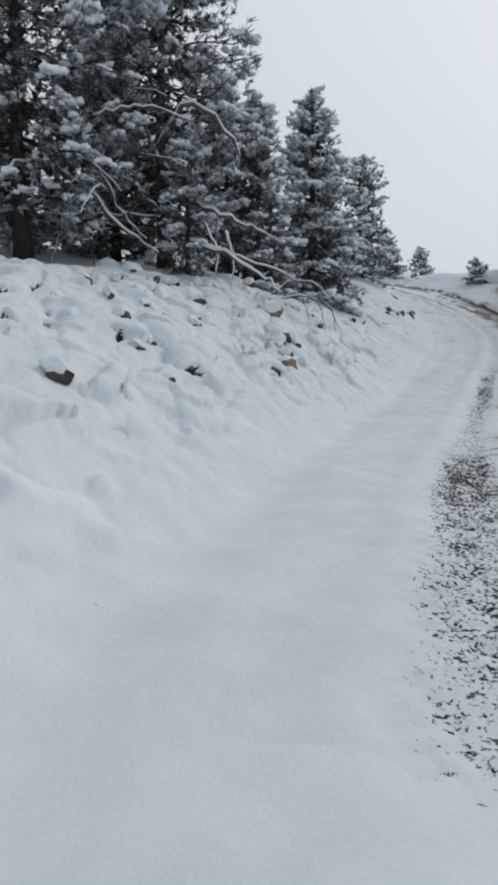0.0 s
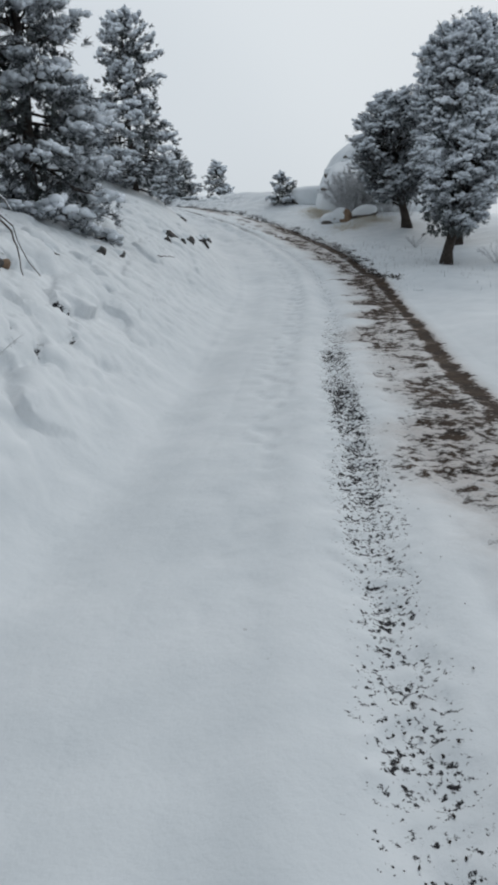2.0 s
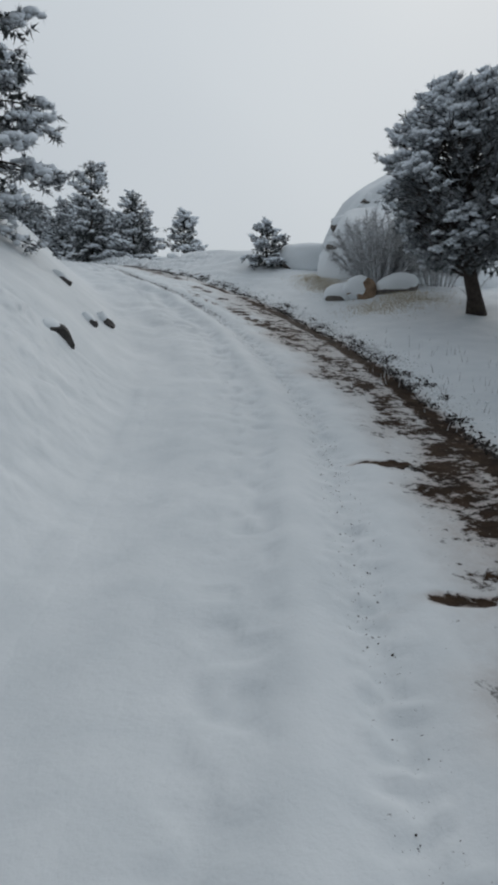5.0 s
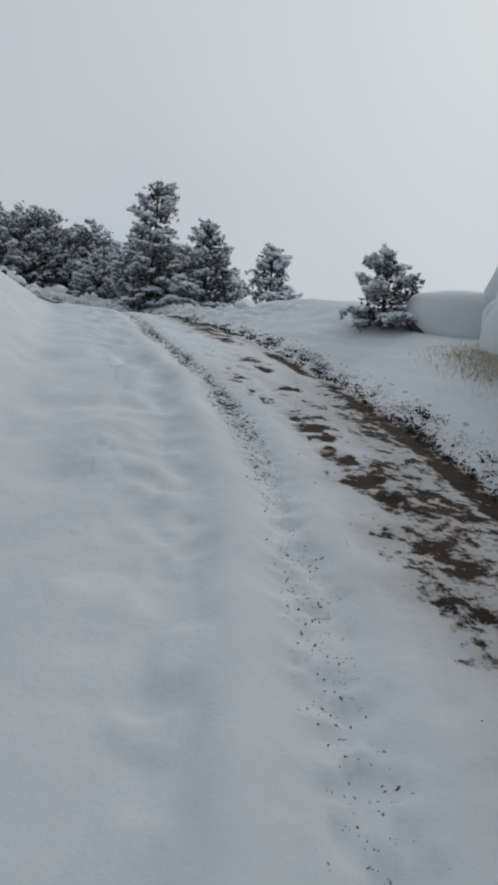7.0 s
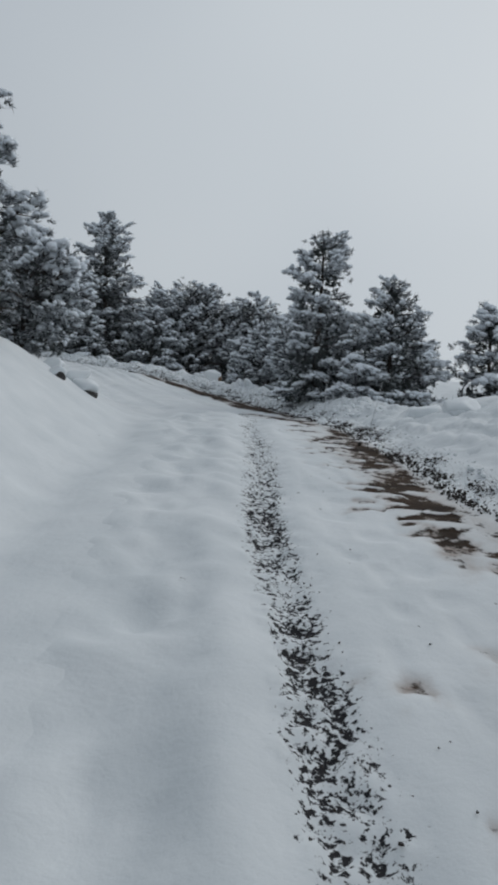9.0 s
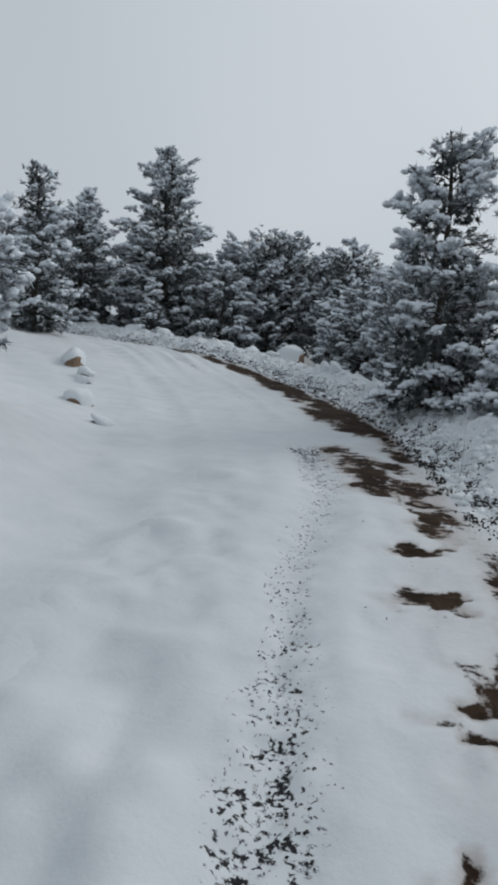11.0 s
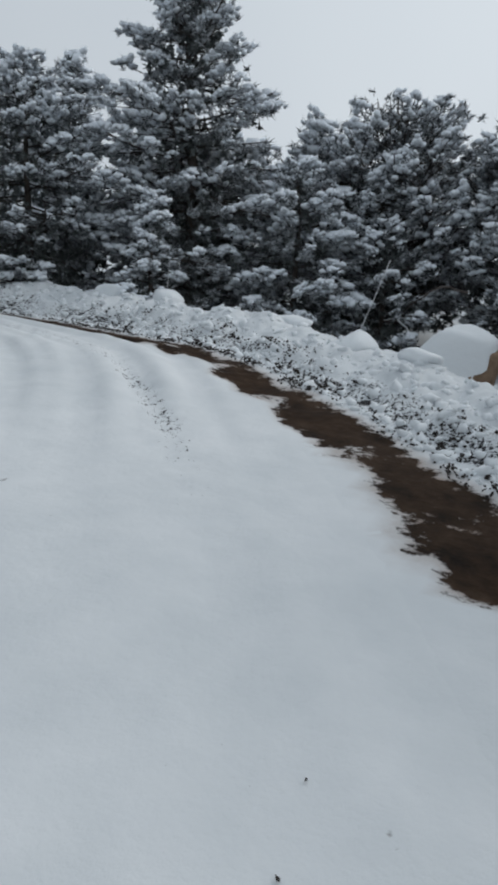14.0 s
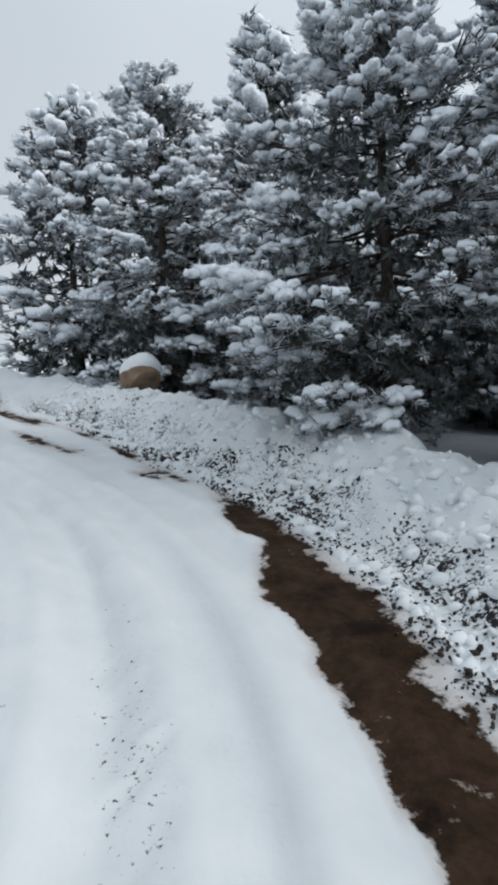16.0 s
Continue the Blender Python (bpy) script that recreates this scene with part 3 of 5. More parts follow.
def snow_strip(name, label, s0, s1, d0, d1, cell):
    """Loose snow piled along the road from s0 to s1, between d0 and d1 of its line."""
    ss, q = np.arange(s0, s1, cell), np.arange(0, 1.0001, cell / max(0.1, np.mean(np.ravel(d1(s0) - d0(s0)))))
    gs, gq = np.meshgrid(ss, q, indexing="ij")
    gd = d0(gs) + gq * (d1(gs) - d0(gs))
    gx, gy = along(gs, gd)
    h, mud, grit_shade = land(gx, gy)
    rim = np.minimum(np.minimum(gq, 1 - gq) * (d1(gs) - d0(gs)), np.minimum(gs - s0, s1 - gs))
    h = h + 0.005 - 0.011 * (1 - step(rim, 0.0, 0.2))
    w, n = len(q), len(ss)
    i = (np.arange(n - 1)[:, None] * w + np.arange(w - 1)[None]).ravel()
    f = np.concatenate([np.stack([i, i + w + 1, i + 1], 1), np.stack([i, i + w, i + w + 1], 1)])
    me = mesh_from(name, np.stack([gx, gy, h], 2).reshape(-1, 3), f[:, ::-1], GROUND)
    for key, val in (("mud", mud), ("grit_shade", grit_shade)):
        me.attributes.new(key, "FLOAT", "POINT").data.foreach_set("value", val.ravel().astype(np.float32))
    tagged(new(name, me), label, "snow", kind="structure")


def snow_bank(s0, s1, d0, d1, cell=0.042):
    """The bank above the road: snow pillows that bulge square to its slope, with gaps under some of them, dented in and
    coloured dark as shade.
    """
    ss = np.arange(s0, s1, cell)
    q = np.linspace(0, 1, int((d1 - d0) / cell * 1.25))
    gs, gq = np.meshgrid(ss, q, indexing="ij")
    gx, gy = along(gs, d1 + gq * (d0 - d1))
    h = land(gx, gy)[0]
    p = np.stack([gx, gy, h], 2)
    ds, dq = np.gradient(p, axis=0), np.gradient(p, axis=1)
    n = np.cross(dq, ds)
    n /= np.linalg.norm(n, axis=2)[:, :, None]
    n *= np.sign(n[:, :, 2:])
    u = np.cumsum(np.linalg.norm(dq, axis=2), axis=1)
    fs, fu = gs.ravel(), u.ravel()
    warp = 0.16 * fbm(fs, fu, 0.5, 2, 61), 0.16 * fbm(fs, fu, 0.5, 2, 62)
    a1, a2, own = pillows(fs * 0.55 + warp[0], fu * 0.95 + warp[1], 0.42, 70)
    b1, b2, small = pillows(fs * 0.55 + warp[1], fu + warp[0], 0.22, 71)
    toe = step(fu, 0.2, 1.6) * (1 - 0.6 * step(fs, 12.5, 18))
    swell = toe * ((0.03 + 0.2 * own**1.5) * np.maximum(0, 1 - (a1 / 0.85) ** 2) ** 0.7 + 0.06 * small * np.maximum(0, 1 - (b1 / 0.8) ** 2) ** 0.7 - 0.05)
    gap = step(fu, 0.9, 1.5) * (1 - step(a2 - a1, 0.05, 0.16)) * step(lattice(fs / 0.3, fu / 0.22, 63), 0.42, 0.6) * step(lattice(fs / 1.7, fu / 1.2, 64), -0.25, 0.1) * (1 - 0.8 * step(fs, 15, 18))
    swell = swell + 0.016 * step(fu, 0.2, 1.0) * (fbm(fs * 0.85, fu, 0.3, 2, 65) + 0.6 * fbm(fs * 0.85, fu, 0.13, 2, 66))
    rim = np.minimum(np.minimum(gq, 1 - gq) * (d1 - d0), np.minimum(gs - s0, s1 - gs))
    soft = step(rim, 0.0, 0.35)
    p = p + n * ((swell - 0.09 * gap).reshape(gs.shape) * soft + 0.006)[:, :, None]
    p[:, :, 2] -= 0.012 * (1 - step(rim, 0.0, 0.2))
    w, m = len(q), len(ss)
    i = (np.arange(m - 1)[:, None] * w + np.arange(w - 1)[None]).ravel()
    f = np.concatenate([np.stack([i, i + w + 1, i + 1], 1), np.stack([i, i + w, i + w + 1], 1)])
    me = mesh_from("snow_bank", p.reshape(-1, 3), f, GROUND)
    # shade of the gaps goes into the colour through the grit mask
    for key, val in (("mud", 0 * gap), ("grit_shade", 1.7 * gap)):
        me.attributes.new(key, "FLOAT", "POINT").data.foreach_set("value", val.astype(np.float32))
    tagged(new("snow_bank", me), "bank of snow pillows over buried rocks", "snow", kind="structure")


def build_ground():
    def axis(a, b, fine, far):
        core = np.arange(a, b, fine)
        out, w = [], fine
        p = b
        while p < far:
            w *= 1.22
            p += w
            out.append(p)
        low, w, p = [], fine, a
        while p > -far:
            w *= 1.22
            p -= w
            low.append(p)
        return np.concatenate([low[::-1], core, out])

    xs, ys = axis(-5, 15, 0.125, 2500), axis(-1, 60, 0.135, 2500)
    ys = np.sort(np.r_[ys, np.arange(5.03, 15, 0.23)])
    gx, gy = np.meshgrid(xs, ys)
    h, mud, grit_shade = land(gx, gy, True)
    w, n = len(xs), len(ys)
    v = np.stack([gx, gy, h], 2).reshape(-1, 3)
    i = (np.arange(n - 1)[:, None] * w + np.arange(w - 1)[None]).ravel()
    f = np.concatenate([np.stack([i, i + 1, i + w + 1], 1), np.stack([i, i + w + 1, i + w], 1)])
    me = mesh_from("ground", v, f, GROUND)
    for key, val in (("mud", mud), ("grit_shade", grit_shade)):
        me.attributes.new(key, "FLOAT", "POINT").data.foreach_set("value", val.ravel().astype(np.float32))
    ob = new("ground", me)
    tagged(ob, "snow-covered hillside and dirt road with muddy wet wheel tracks", "ground", kind="structure")


build_ground()

RUT_AT = lambda s: np.interp(s, *zip(*RUT_D))
MUD_AT = lambda s: np.interp(s, *zip(*MUD_D))
snow_strip("churned_track", "churned snow and dark grit in the wheel track", 2.0, 47.0, lambda s: RUT_AT(s) - 1.2, lambda s: RUT_AT(s) + 1.75, 0.037)
snow_strip("snow_ridge", "ploughed ridge of lumpy snow with bits of dirt", 40.0, 67.0, lambda s: MUD_AT(s) + 0.2, lambda s: MUD_AT(s) + 2.6, 0.046)
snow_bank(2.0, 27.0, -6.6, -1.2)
snow_strip("wheel_tracks", "parallel wheel tracks pressed into fresh snow", 46.5, 63.0, lambda s: s * 0 - 2.0, lambda s: s * 0 + 0.95, 0.05)

# ---------------------------------------------------------------- pines
def mantle(rng, count, sides, rings):
    """Snow lying over a spray of needles: a huddle of rounded lobes that point out and up, with needles between."""
    pieces = []
    v, f = lump(6, 2, rng, (0.46, 0.4, 0.26), 0.3)
    v[0] *= 0.8
    v[-1] *= 0.8
    pieces.append((v + (0, 0, 0.16), f))
    for k in range(count):
        a, q = k * 2.4 + rng.uniform(-0.5, 0.5), 0.35 + 0.65 * math.sqrt((k + 0.2) / count)
        out = np.array([math.cos(a), math.sin(a), 0]) * q
        size = rng.uniform(0.65, 1.15)
        c = out * (0.8, 0.58, 0) + np.array([0.08, 0, 0.24 - 0.42 * q * q + rng.normal(0, 0.09)])
        v, f = lump(sides, rings, rng, np.array((0.2, 0.27, 0.36)) * size, 0.2)
        v[0] *= 0.74
        v[-1] *= 0.72
        v = v[:, (2, 1, 0)]
        v[:, 2] -= 0.55 * np.maximum(v[:, 0], 0) ** 2 / size
        v = v @ frames_along((0.9 * out + np.array([0.25, 0, 0.42 - 0.3 * q]) + rng.normal(0, 0.2, 3))[None])[0].T
        pieces.append((v + c, f[:, ::-1]))
        for _ in range(4):
            d = out + rng.normal(0, 0.55, 3) + (0.1, 0, 0.1)
            d /= np.linalg.norm(d)
            w = np.cross(d, rng.normal(size=3))
            w *= 0.03 / np.linalg.norm(w)
            o = c + d * 0.1
            pieces.append((np.array([o + w, o - w, o + d * rng.uniform(0.25, 0.45)]), np.array([(0, 1, 2)])))
    return joined(pieces)


def tuft_variants(rng, near, count=6):
    """Needle tufts along +x and the pads of snow that lie on them."""
    leaves, pads = [], []
    for _ in range(count):
        pieces = []
        for _ in range(24 if near else 16):
            a = np.array((0.55, 0, 0.05)) + rng.normal(0, (0.45, 0.6, 0.5))
            a /= np.linalg.norm(a)
            side = np.cross(a, rng.normal(size=3))
            side /= np.linalg.norm(side)
            base = np.array((rng.uniform(-0.35, 0.3), rng.uniform(-0.1, 0.1), rng.uniform(-0.1, 0.1)))
            tip = base + a * rng.uniform(0.35, 0.75)
            w = 0.045 if near else 0.065
            pieces.append((np.array([base + side * w, base - side * w, tip + side * w * 0.5]), np.array([(0, 1, 2)])))
        leaves.append(joined(pieces))
        pads.append(mantle(rng, 5 if near else 3, 5, 3 if near else 2))
    return leaves, pads


def spray(rng, blades=11):
    """A burst of broad needle bundles from the sheltered inside of a crown."""
    pieces = []
    for _ in range(blades):
        a = rng.normal(size=3)
        a /= np.linalg.norm(a)
        side = np.cross(a, rng.normal(size=3))
        side *= 0.11 / np.linalg.norm(side)
        pieces.append((np.array([side - a * 0.12, -side - a * 0.12, a * rng.uniform(0.3, 0.5)]), np.array([(0, 1, 2)])))
    return joined(pieces)


CORE = [spray(np.random.default_rng(60 + k)) for k in range(6)]
TUFTS = tuft_variants(np.random.default_rng(4), False)
NEAR_TUFTS = tuft_variants(np.random.default_rng(5), True)


def turns(rng, n):
    """Random turns."""
    return frames_along(rng.normal(size=(n, 3)))


def crown_profile(kind, h):
    if kind == "cone":
        return (1 - h) ** 0.8 * (0.88 + 0.12 * np.minimum(1, h / 0.15)) + 0.08
    if kind == "round":
        return np.sqrt(np.maximum(0.03, 1 - (np.abs(h - 0.38) / 0.64) ** 2.4))
    if kind == "layered":
        return (np.minimum(1, ((1 - h) / 0.6) ** 0.75) + 0.05) * (0.72 + 0.28 * np.cos(h * 44))
    if kind == "spire":
        return np.where(h < 0.45, 1 - 0.35 * h, 0.74 * np.minimum(1, (1 - h) / 0.22) ** 0.6 + 0.05)
    return np.minimum(1, ((1 - h) / 0.55) ** 0.7) * (0.7 + 0.3 * np.minimum(1, h / 0.2)) + 0.06


def pine(x, y, top, radius, seed, kind="cone", bare=0.06, tuft=0.24, density=1.0, snow=0.86, pad=0.9, near=False, lean=(0, 0), label=""):
    tufts = NEAR_TUFTS if near else TUFTS
    rng = np.random.default_rng(seed)
    z0 = land_z(x, y) - 0.06
    height = top - z0
    base = new("pine_tree")
    base.location = (x, y, z0)
    tagged(base, label or "snow-laden green pine tree standing in deep snow", "tree", "roadside pines")
    hs = np.linspace(0, 1, 9)
    bend = rng.normal(0, 0.010, (9, 2)).cumsum(0) * height * 0.5
    line = np.stack([bend[:, 0], bend[:, 1], hs * height * (0.7 if kind == "round" else 0.95)], 1)
    line[0, :2] = 0
    line[:, :2] += hs[:, None] * np.array(lean)
    thick = max(0.035, height * 0.017) * (1.9 if bare > 0.15 and x > 8 else 1.0)
    rad = thick * (1 - hs) ** 0.8 + 0.012
    rad[0] *= 1.35
    part("trunk", mesh_from("trunk", *tube(line, rad, 9), BARK), base, "dark rough bark")
    limbs, tp, tu, ts, mp, mu, ms = [], [], [], [], [], [], []
    n_limb = int(8 + height * (3 + 4.6 * radius) * (0.24 / tuft) ** 0.5 * (1.5 if kind == "round" else 1))
    for k in range(n_limb):
        h = bare + (1 - bare) * ((k + rng.random()) / n_limb) ** 0.92
        hh = (h - bare) / (1 - bare)
        reach = radius * float(crown_profile(kind, hh)) * rng.uniform(0.72, 1.04)
        az = k * 2.399 + rng.normal(0, 0.4)
        start = np.array([np.interp(h, hs, line[:, 0]), np.interp(h, hs, line[:, 1]), h * height * 0.95])
        rise = np.interp(hh, (0, 0.4, 1), (-0.32 if bare < 0.03 else -0.12, 0.12, 0.75)) + np.clip(rng.normal(0, 0.14), -0.2, 0.2)
        if kind == "round":
            rise = rise * 0.7 + 0.05
        out = np.array([np.cos(az), np.sin(az), 0])
        q = np.linspace(0, 1, 5)
        pts = start + reach * (q[:, None] * out + np.stack([0 * q, 0 * q, rise * q - 0.25 * q**2 + 0.2 * q**4], 1))
        pts[1:-1] += rng.normal(0, 0.035 * reach, (3, 3))
        if kind == "round":
            lift = 2 * hh - 1
            wide = math.sqrt(max(0.04, 1 - abs(lift) ** 2.3)) * radius * rng.uniform(0.78, 1.03)
            start[2] = height * (bare * 0.8 + (0.62 - bare * 0.8) * hh)
            end = np.array([line[4, 0] + wide * out[0], line[4, 1] + wide * out[1], height * (bare + (1 - bare) * (0.03 + 0.97 * hh) * rng.uniform(0.95, 1.0))])
            reach = float(np.linalg.norm(end - start))
            pts = start + q[:, None] * (end - start) + np.stack([0 * q, 0 * q, -0.22 * reach * (q - q**2)], 1)
            pts[1:-1] += rng.normal(0, 0.035 * reach, (3, 3))
        r0 = max(0.012, thick * 0.34 * (1 - h * 0.7))
        limbs.append(tube(pts, np.linspace(r0, 0.008, 5), 4))
        cross = np.array([-out[1], out[0], 0])
        clumps = max(2, int(round(reach / tuft * 1.35 * density)))
        for c in range(clumps):
            w = 1 - (0.5 if kind == "round" else 0.72) * (c / clumps) ** 0.9 * rng.uniform(0.75, 1.15)
            side = np.clip(rng.normal(), -1.4, 1.4) * (0.16 + 0.32 * (1 - w)) * reach
            centre = np.array([np.interp(w, q, pts[:, i]) for i in range(3)]) + cross * side - np.array([0, 0, 0.22 * abs(side)])
            hub = np.array([np.interp(max(w - 0.2, 0.1), q, pts[:, i]) for i in range(3)])
            limbs.append(tube(np.array([hub, centre]), (0.011, 0.006), 3))
            laden = rng.uniform(0.6, 1.2) * (0.7 + 0.3 * w)
            if w > 0.55 or rng.random() < 0.4:
                mp.append(centre + np.array([0, 0, 0.12 * tuft]))
                mu.append(out + cross * rng.normal(0, 0.5) + np.array([0, 0, rng.normal(-0.25 + 0.55 * hh, 0.22)]))
                ms.append(tuft * laden * 1.3)
            for _ in range(2):
                off = np.clip(rng.normal(0, (0.5, 0.5, 0.3)), -1.0, 1.0) * tuft
                u = out * rng.uniform(0.3, 1) + cross * rng.normal(0, 0.6) + np.array([0, 0, rng.uniform(-0.3, 0.7) + 0.3 * hh])
                tp.append(centre + off - np.array([0, 0, 0.2 * tuft]))
                tu.append(u)
                ts.append(tuft * rng.uniform(0.75, 1.2))
    for k in range(0 if kind == "round" else 5):
        mp.append(line[-1] + np.array([0, 0, -0.45 * k * tuft]) + rng.normal(0, (0.12 + 0.1 * k, 0.12 + 0.1 * k, 0.05)) * tuft)
        mu.append(np.array([rng.normal(), rng.normal(), 0.3]))
        ms.append(tuft * (0.5 + 0.12 * k))
        tp.append(mp[-1] - np.array([0, 0, 0.3 * tuft]))
        tu.append(np.array([rng.normal(0, 0.4), rng.normal(0, 0.4), 1]))
        ts.append(tuft * rng.uniform(0.4, 0.7))
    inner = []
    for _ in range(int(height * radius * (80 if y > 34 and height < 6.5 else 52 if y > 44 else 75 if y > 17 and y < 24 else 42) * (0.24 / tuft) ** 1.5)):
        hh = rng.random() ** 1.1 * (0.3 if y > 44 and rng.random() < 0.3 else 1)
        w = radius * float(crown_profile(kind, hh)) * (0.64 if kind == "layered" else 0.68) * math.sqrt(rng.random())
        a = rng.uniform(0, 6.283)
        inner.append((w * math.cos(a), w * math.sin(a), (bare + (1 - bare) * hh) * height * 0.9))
    inner = np.array(inner)
    tp, tu, ts = np.array(tp), np.array(tu), np.array(ts)
    tp[:, 2] = np.maximum(tp[:, 2], land(tp[:, 0] + x, tp[:, 1] + y)[0] - z0 + 0.1)
    axes = frames_along(tu)
    pick = rng.integers(0, len(tufts[0]), len(tp))
    tagged(part("branchwork", mesh_from("branchwork", *joined(limbs), BARK), base), kind="stuff")
    tagged(part("foliage", mesh_from("foliage", *scatter(tufts[0], tp, axes, ts, pick), NEEDLES), base, "dark green needle tufts rimed with frost"), kind="stuff")
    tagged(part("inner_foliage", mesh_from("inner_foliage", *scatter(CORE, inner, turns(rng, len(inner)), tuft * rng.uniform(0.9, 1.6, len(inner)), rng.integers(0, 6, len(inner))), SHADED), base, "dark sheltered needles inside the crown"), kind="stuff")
    mp, mu, ms = np.array(mp), np.array(mu), np.array(ms)
    drift = lattice((mp[:, 0] + 0.6 * mp[:, 1]) / 0.75 + seed, mp[:, 2] / 0.6 + (mp[:, 1] - mp[:, 0]) / 1.6, 90)
    shelter = 0.3 + 0.7 * step(mp[:, 2] / height, 0.06, 0.32) if y > 57 and x > -2.5 and radius > 0.7 else 1.0
    bare_tips = rng.random(len(mp)) < pad * shelter * np.clip((1.16 if y > 56 else 0.94) + 1.1 * drift, 0.12, 1)
    ms = ms * (1 + 0.22 * drift)
    mp, mu, ms = mp[bare_tips], mu[bare_tips], ms[bare_tips]
    mp[:, 2] = np.maximum(mp[:, 2], land(mp[:, 0] + x, mp[:, 1] + y)[0] - z0 + 0.16)
    tagged(part("snow_load", mesh_from("snow_load", *scatter(tufts[1], mp, frames_along(mu), ms, rng.integers(0, len(tufts[1]), len(mp))), RIMED), base, "rounded lobes of fresh snow on the boughs"), kind="stuff")
    return base


# the bank where the road starts
START_PINES = [
    (-1.75, 14.5, 11.2, 2.0, "column", 0.2, 0.24), (-4.1, 12.6, 11.5, 2.1, "column", 0.1, 0.25), (-6.3, 15.5, 11.0, 2.2, "cone", 0.05, 0.4), (-3.4, 17.6, 10.5, 2.2, "cone", 0.03, 0.4),
    (-1.2, 13.75, 5.7, 0.62, "column", 0.03, 0.17), (0.2, 17.2, 7.6, 1.25, "cone", 0.02, 0.23), (1.85, 20.4, 8.9, 1.8, "cone", 0.0, 0.23),
    (4.85, 29.3, 9.5, 1.45, "column", 0.02, 0.22), (3.2, 30.8, 8.0, 1.4, "cone", 0.03, 0.28), (-0.6, 19.6, 9.0, 1.8, "cone", 0.03, 0.4),
]
# over the crest, and beyond the muddy verge
CREST_PINES = [
    (7.95, 48.0, 10.3, 1.0, "spire", 0.02, 0.18), (9.7, 47.5, 8.95, 1.75, "cone", 0.0, 0.18), (11.75, 46.4, 8.1, 1.1, "cone", 0.0, 0.2), (8.6, 50.3, 8.6, 1.7, "column", 0.0, 0.3),
    (12.2, 36.6, 6.1, 0.6, "column", 0.04, 0.14), (13.2, 38.0, 5.95, 0.36, "cone", 0.02, 0.14),
    (14.25, 29.3, 7.8, 1.65, "round", 0.2, 0.175), (11.95, 23.1, 6.1, 1.0, "round", 0.2, 0.175), (14.5, 26.5, 9.1, 1.5, "round", 0.12, 0.2),
]
# along the bank higher up, and where the bend begins
BANK_PINES = [
    (4.0, 39.2, 9.2, 0.95, "column", 0.08, 0.15), (3.3, 42.3, 8.35, 1.2, "round", 0.06, 0.17), (-1.9, 51.9, 11.6, 0.95, "column", 0.03, 0.22), (-2.6, 47.5, 11.5, 1.6, "cone", 0.05, 0.3),
]
# round the bend
BEND_PINES = [
    (-4.4, 58.1, 12.3, 1.75, "column", 0.15, 0.18), (-1.95, 60.0, 15.0, 2.5, "layered", 0.1, 0.21), (1.1, 63.6, 12.7, 2.75, "round", 0.08, 0.23), (4.2, 62.6, 11.9, 1.9, "round", 0.05, 0.22), (1.6, 61.2, 9.7, 0.9, "column", 0.05, 0.2), (0.1, 60.2, 10.7, 1.1, "column", 0.03, 0.22),
    (-1.52, 57.90, 9.79, 0.62, "cone", 0.0, 0.17), (-3.3, 61.2, 12.5, 1.5, "column", 0.0, 0.27), (-6.4, 61.8, 14.2, 1.4, "cone", 0.03, 0.3), (-9.9, 57.9, 14.0, 1.6, "column", 0.06, 0.2), (-14.4, 57.4, 14.9, 2.0, "column", 0.02, 0.36),
]
BACK_PINES = [
    (-8.7, 62.9, 13.4, 1.9, "column", 0.0, 0.46), (-12.3, 59.5, 13.6, 1.7, "column", 0.0, 0.46), (10.6, 57.7, 9.7, 1.3, "round", 0.0, 0.4),
    (-11.5, 61.0, 16.0, 2.2, "cone", 0.03, 0.42), (5.7, 58.4, 9.9, 1.6, "round", 0.04, 0.2), (7.65, 54.8, 10.1, 1.75, "round", 0.0, 0.22), (-3.5, 64.0, 12.2, 2.2, "column", 0.02, 0.46),
    (-0.6, 66.6, 11.6, 2.4, "column", 0.02, 0.46), (5.5, 63.0, 9.8, 2.2, "column", 0.02, 0.46), (-7.2, 59.4, 12.4, 1.7, "column", 0.0, 0.26),
]
LEAN = {(14.25, 29.3): (-0.7, 0.2), (11.95, 23.1): (0.7, -0.2)}
DENSE = {(12.2, 36.6): 1.9, (9.7, 47.5): 1.5, (7.95, 48.0): 1.3, (11.75, 46.4): 1.6, (1.85, 20.4): 1.3, (0.2, 17.2): 1.4, (3.3, 42.3): 1.3}
SHELTERED = {(-1.75, 14.5): 0.45, (-4.1, 12.6): 0.5, (-6.3, 15.5): 0.4, (-3.4, 17.6): 0.4, (-0.6, 19.6): 0.6, (0.2, 17.2): 0.65, (12.2, 36.6): 1.5, (9.7, 47.5): 1.3, (-4.4, 58.1): 1.6, (-3.3, 61.2): 1.6, (-1.95, 60.0): 1.25, (-1.52, 57.90): 1.6, (1.1, 63.6): 0.75, (4.2, 62.6): 0.8, (1.6, 61.2): 0.8, (0.1, 60.2): 0.8, (1.85, 20.4): 0.72}
for k, (x, y, top, radius, kind, bare, tuft) in enumerate(START_PINES + CREST_PINES + BANK_PINES + BEND_PINES + BACK_PINES):
    close = tuft < 0.26 and (y > 52 and x < 0.5 or y < 24 and x > -2 or x > 13.3 and y < 30 or abs(x - 7.9) < 0.1)
    pine(x, y, top, radius, 100 + k, kind, bare, tuft, DENSE.get((x, y), 0.92 if radius > 1.7 else 1.5 if radius < 0.7 else 1.15), pad=SHELTERED.get((x, y), 1.12 if y > 56 and x < -3 else 0.8 if x > 11 and y < 31 else 1.0), near=close, lean=LEAN.get((x, y), (0, 0)))


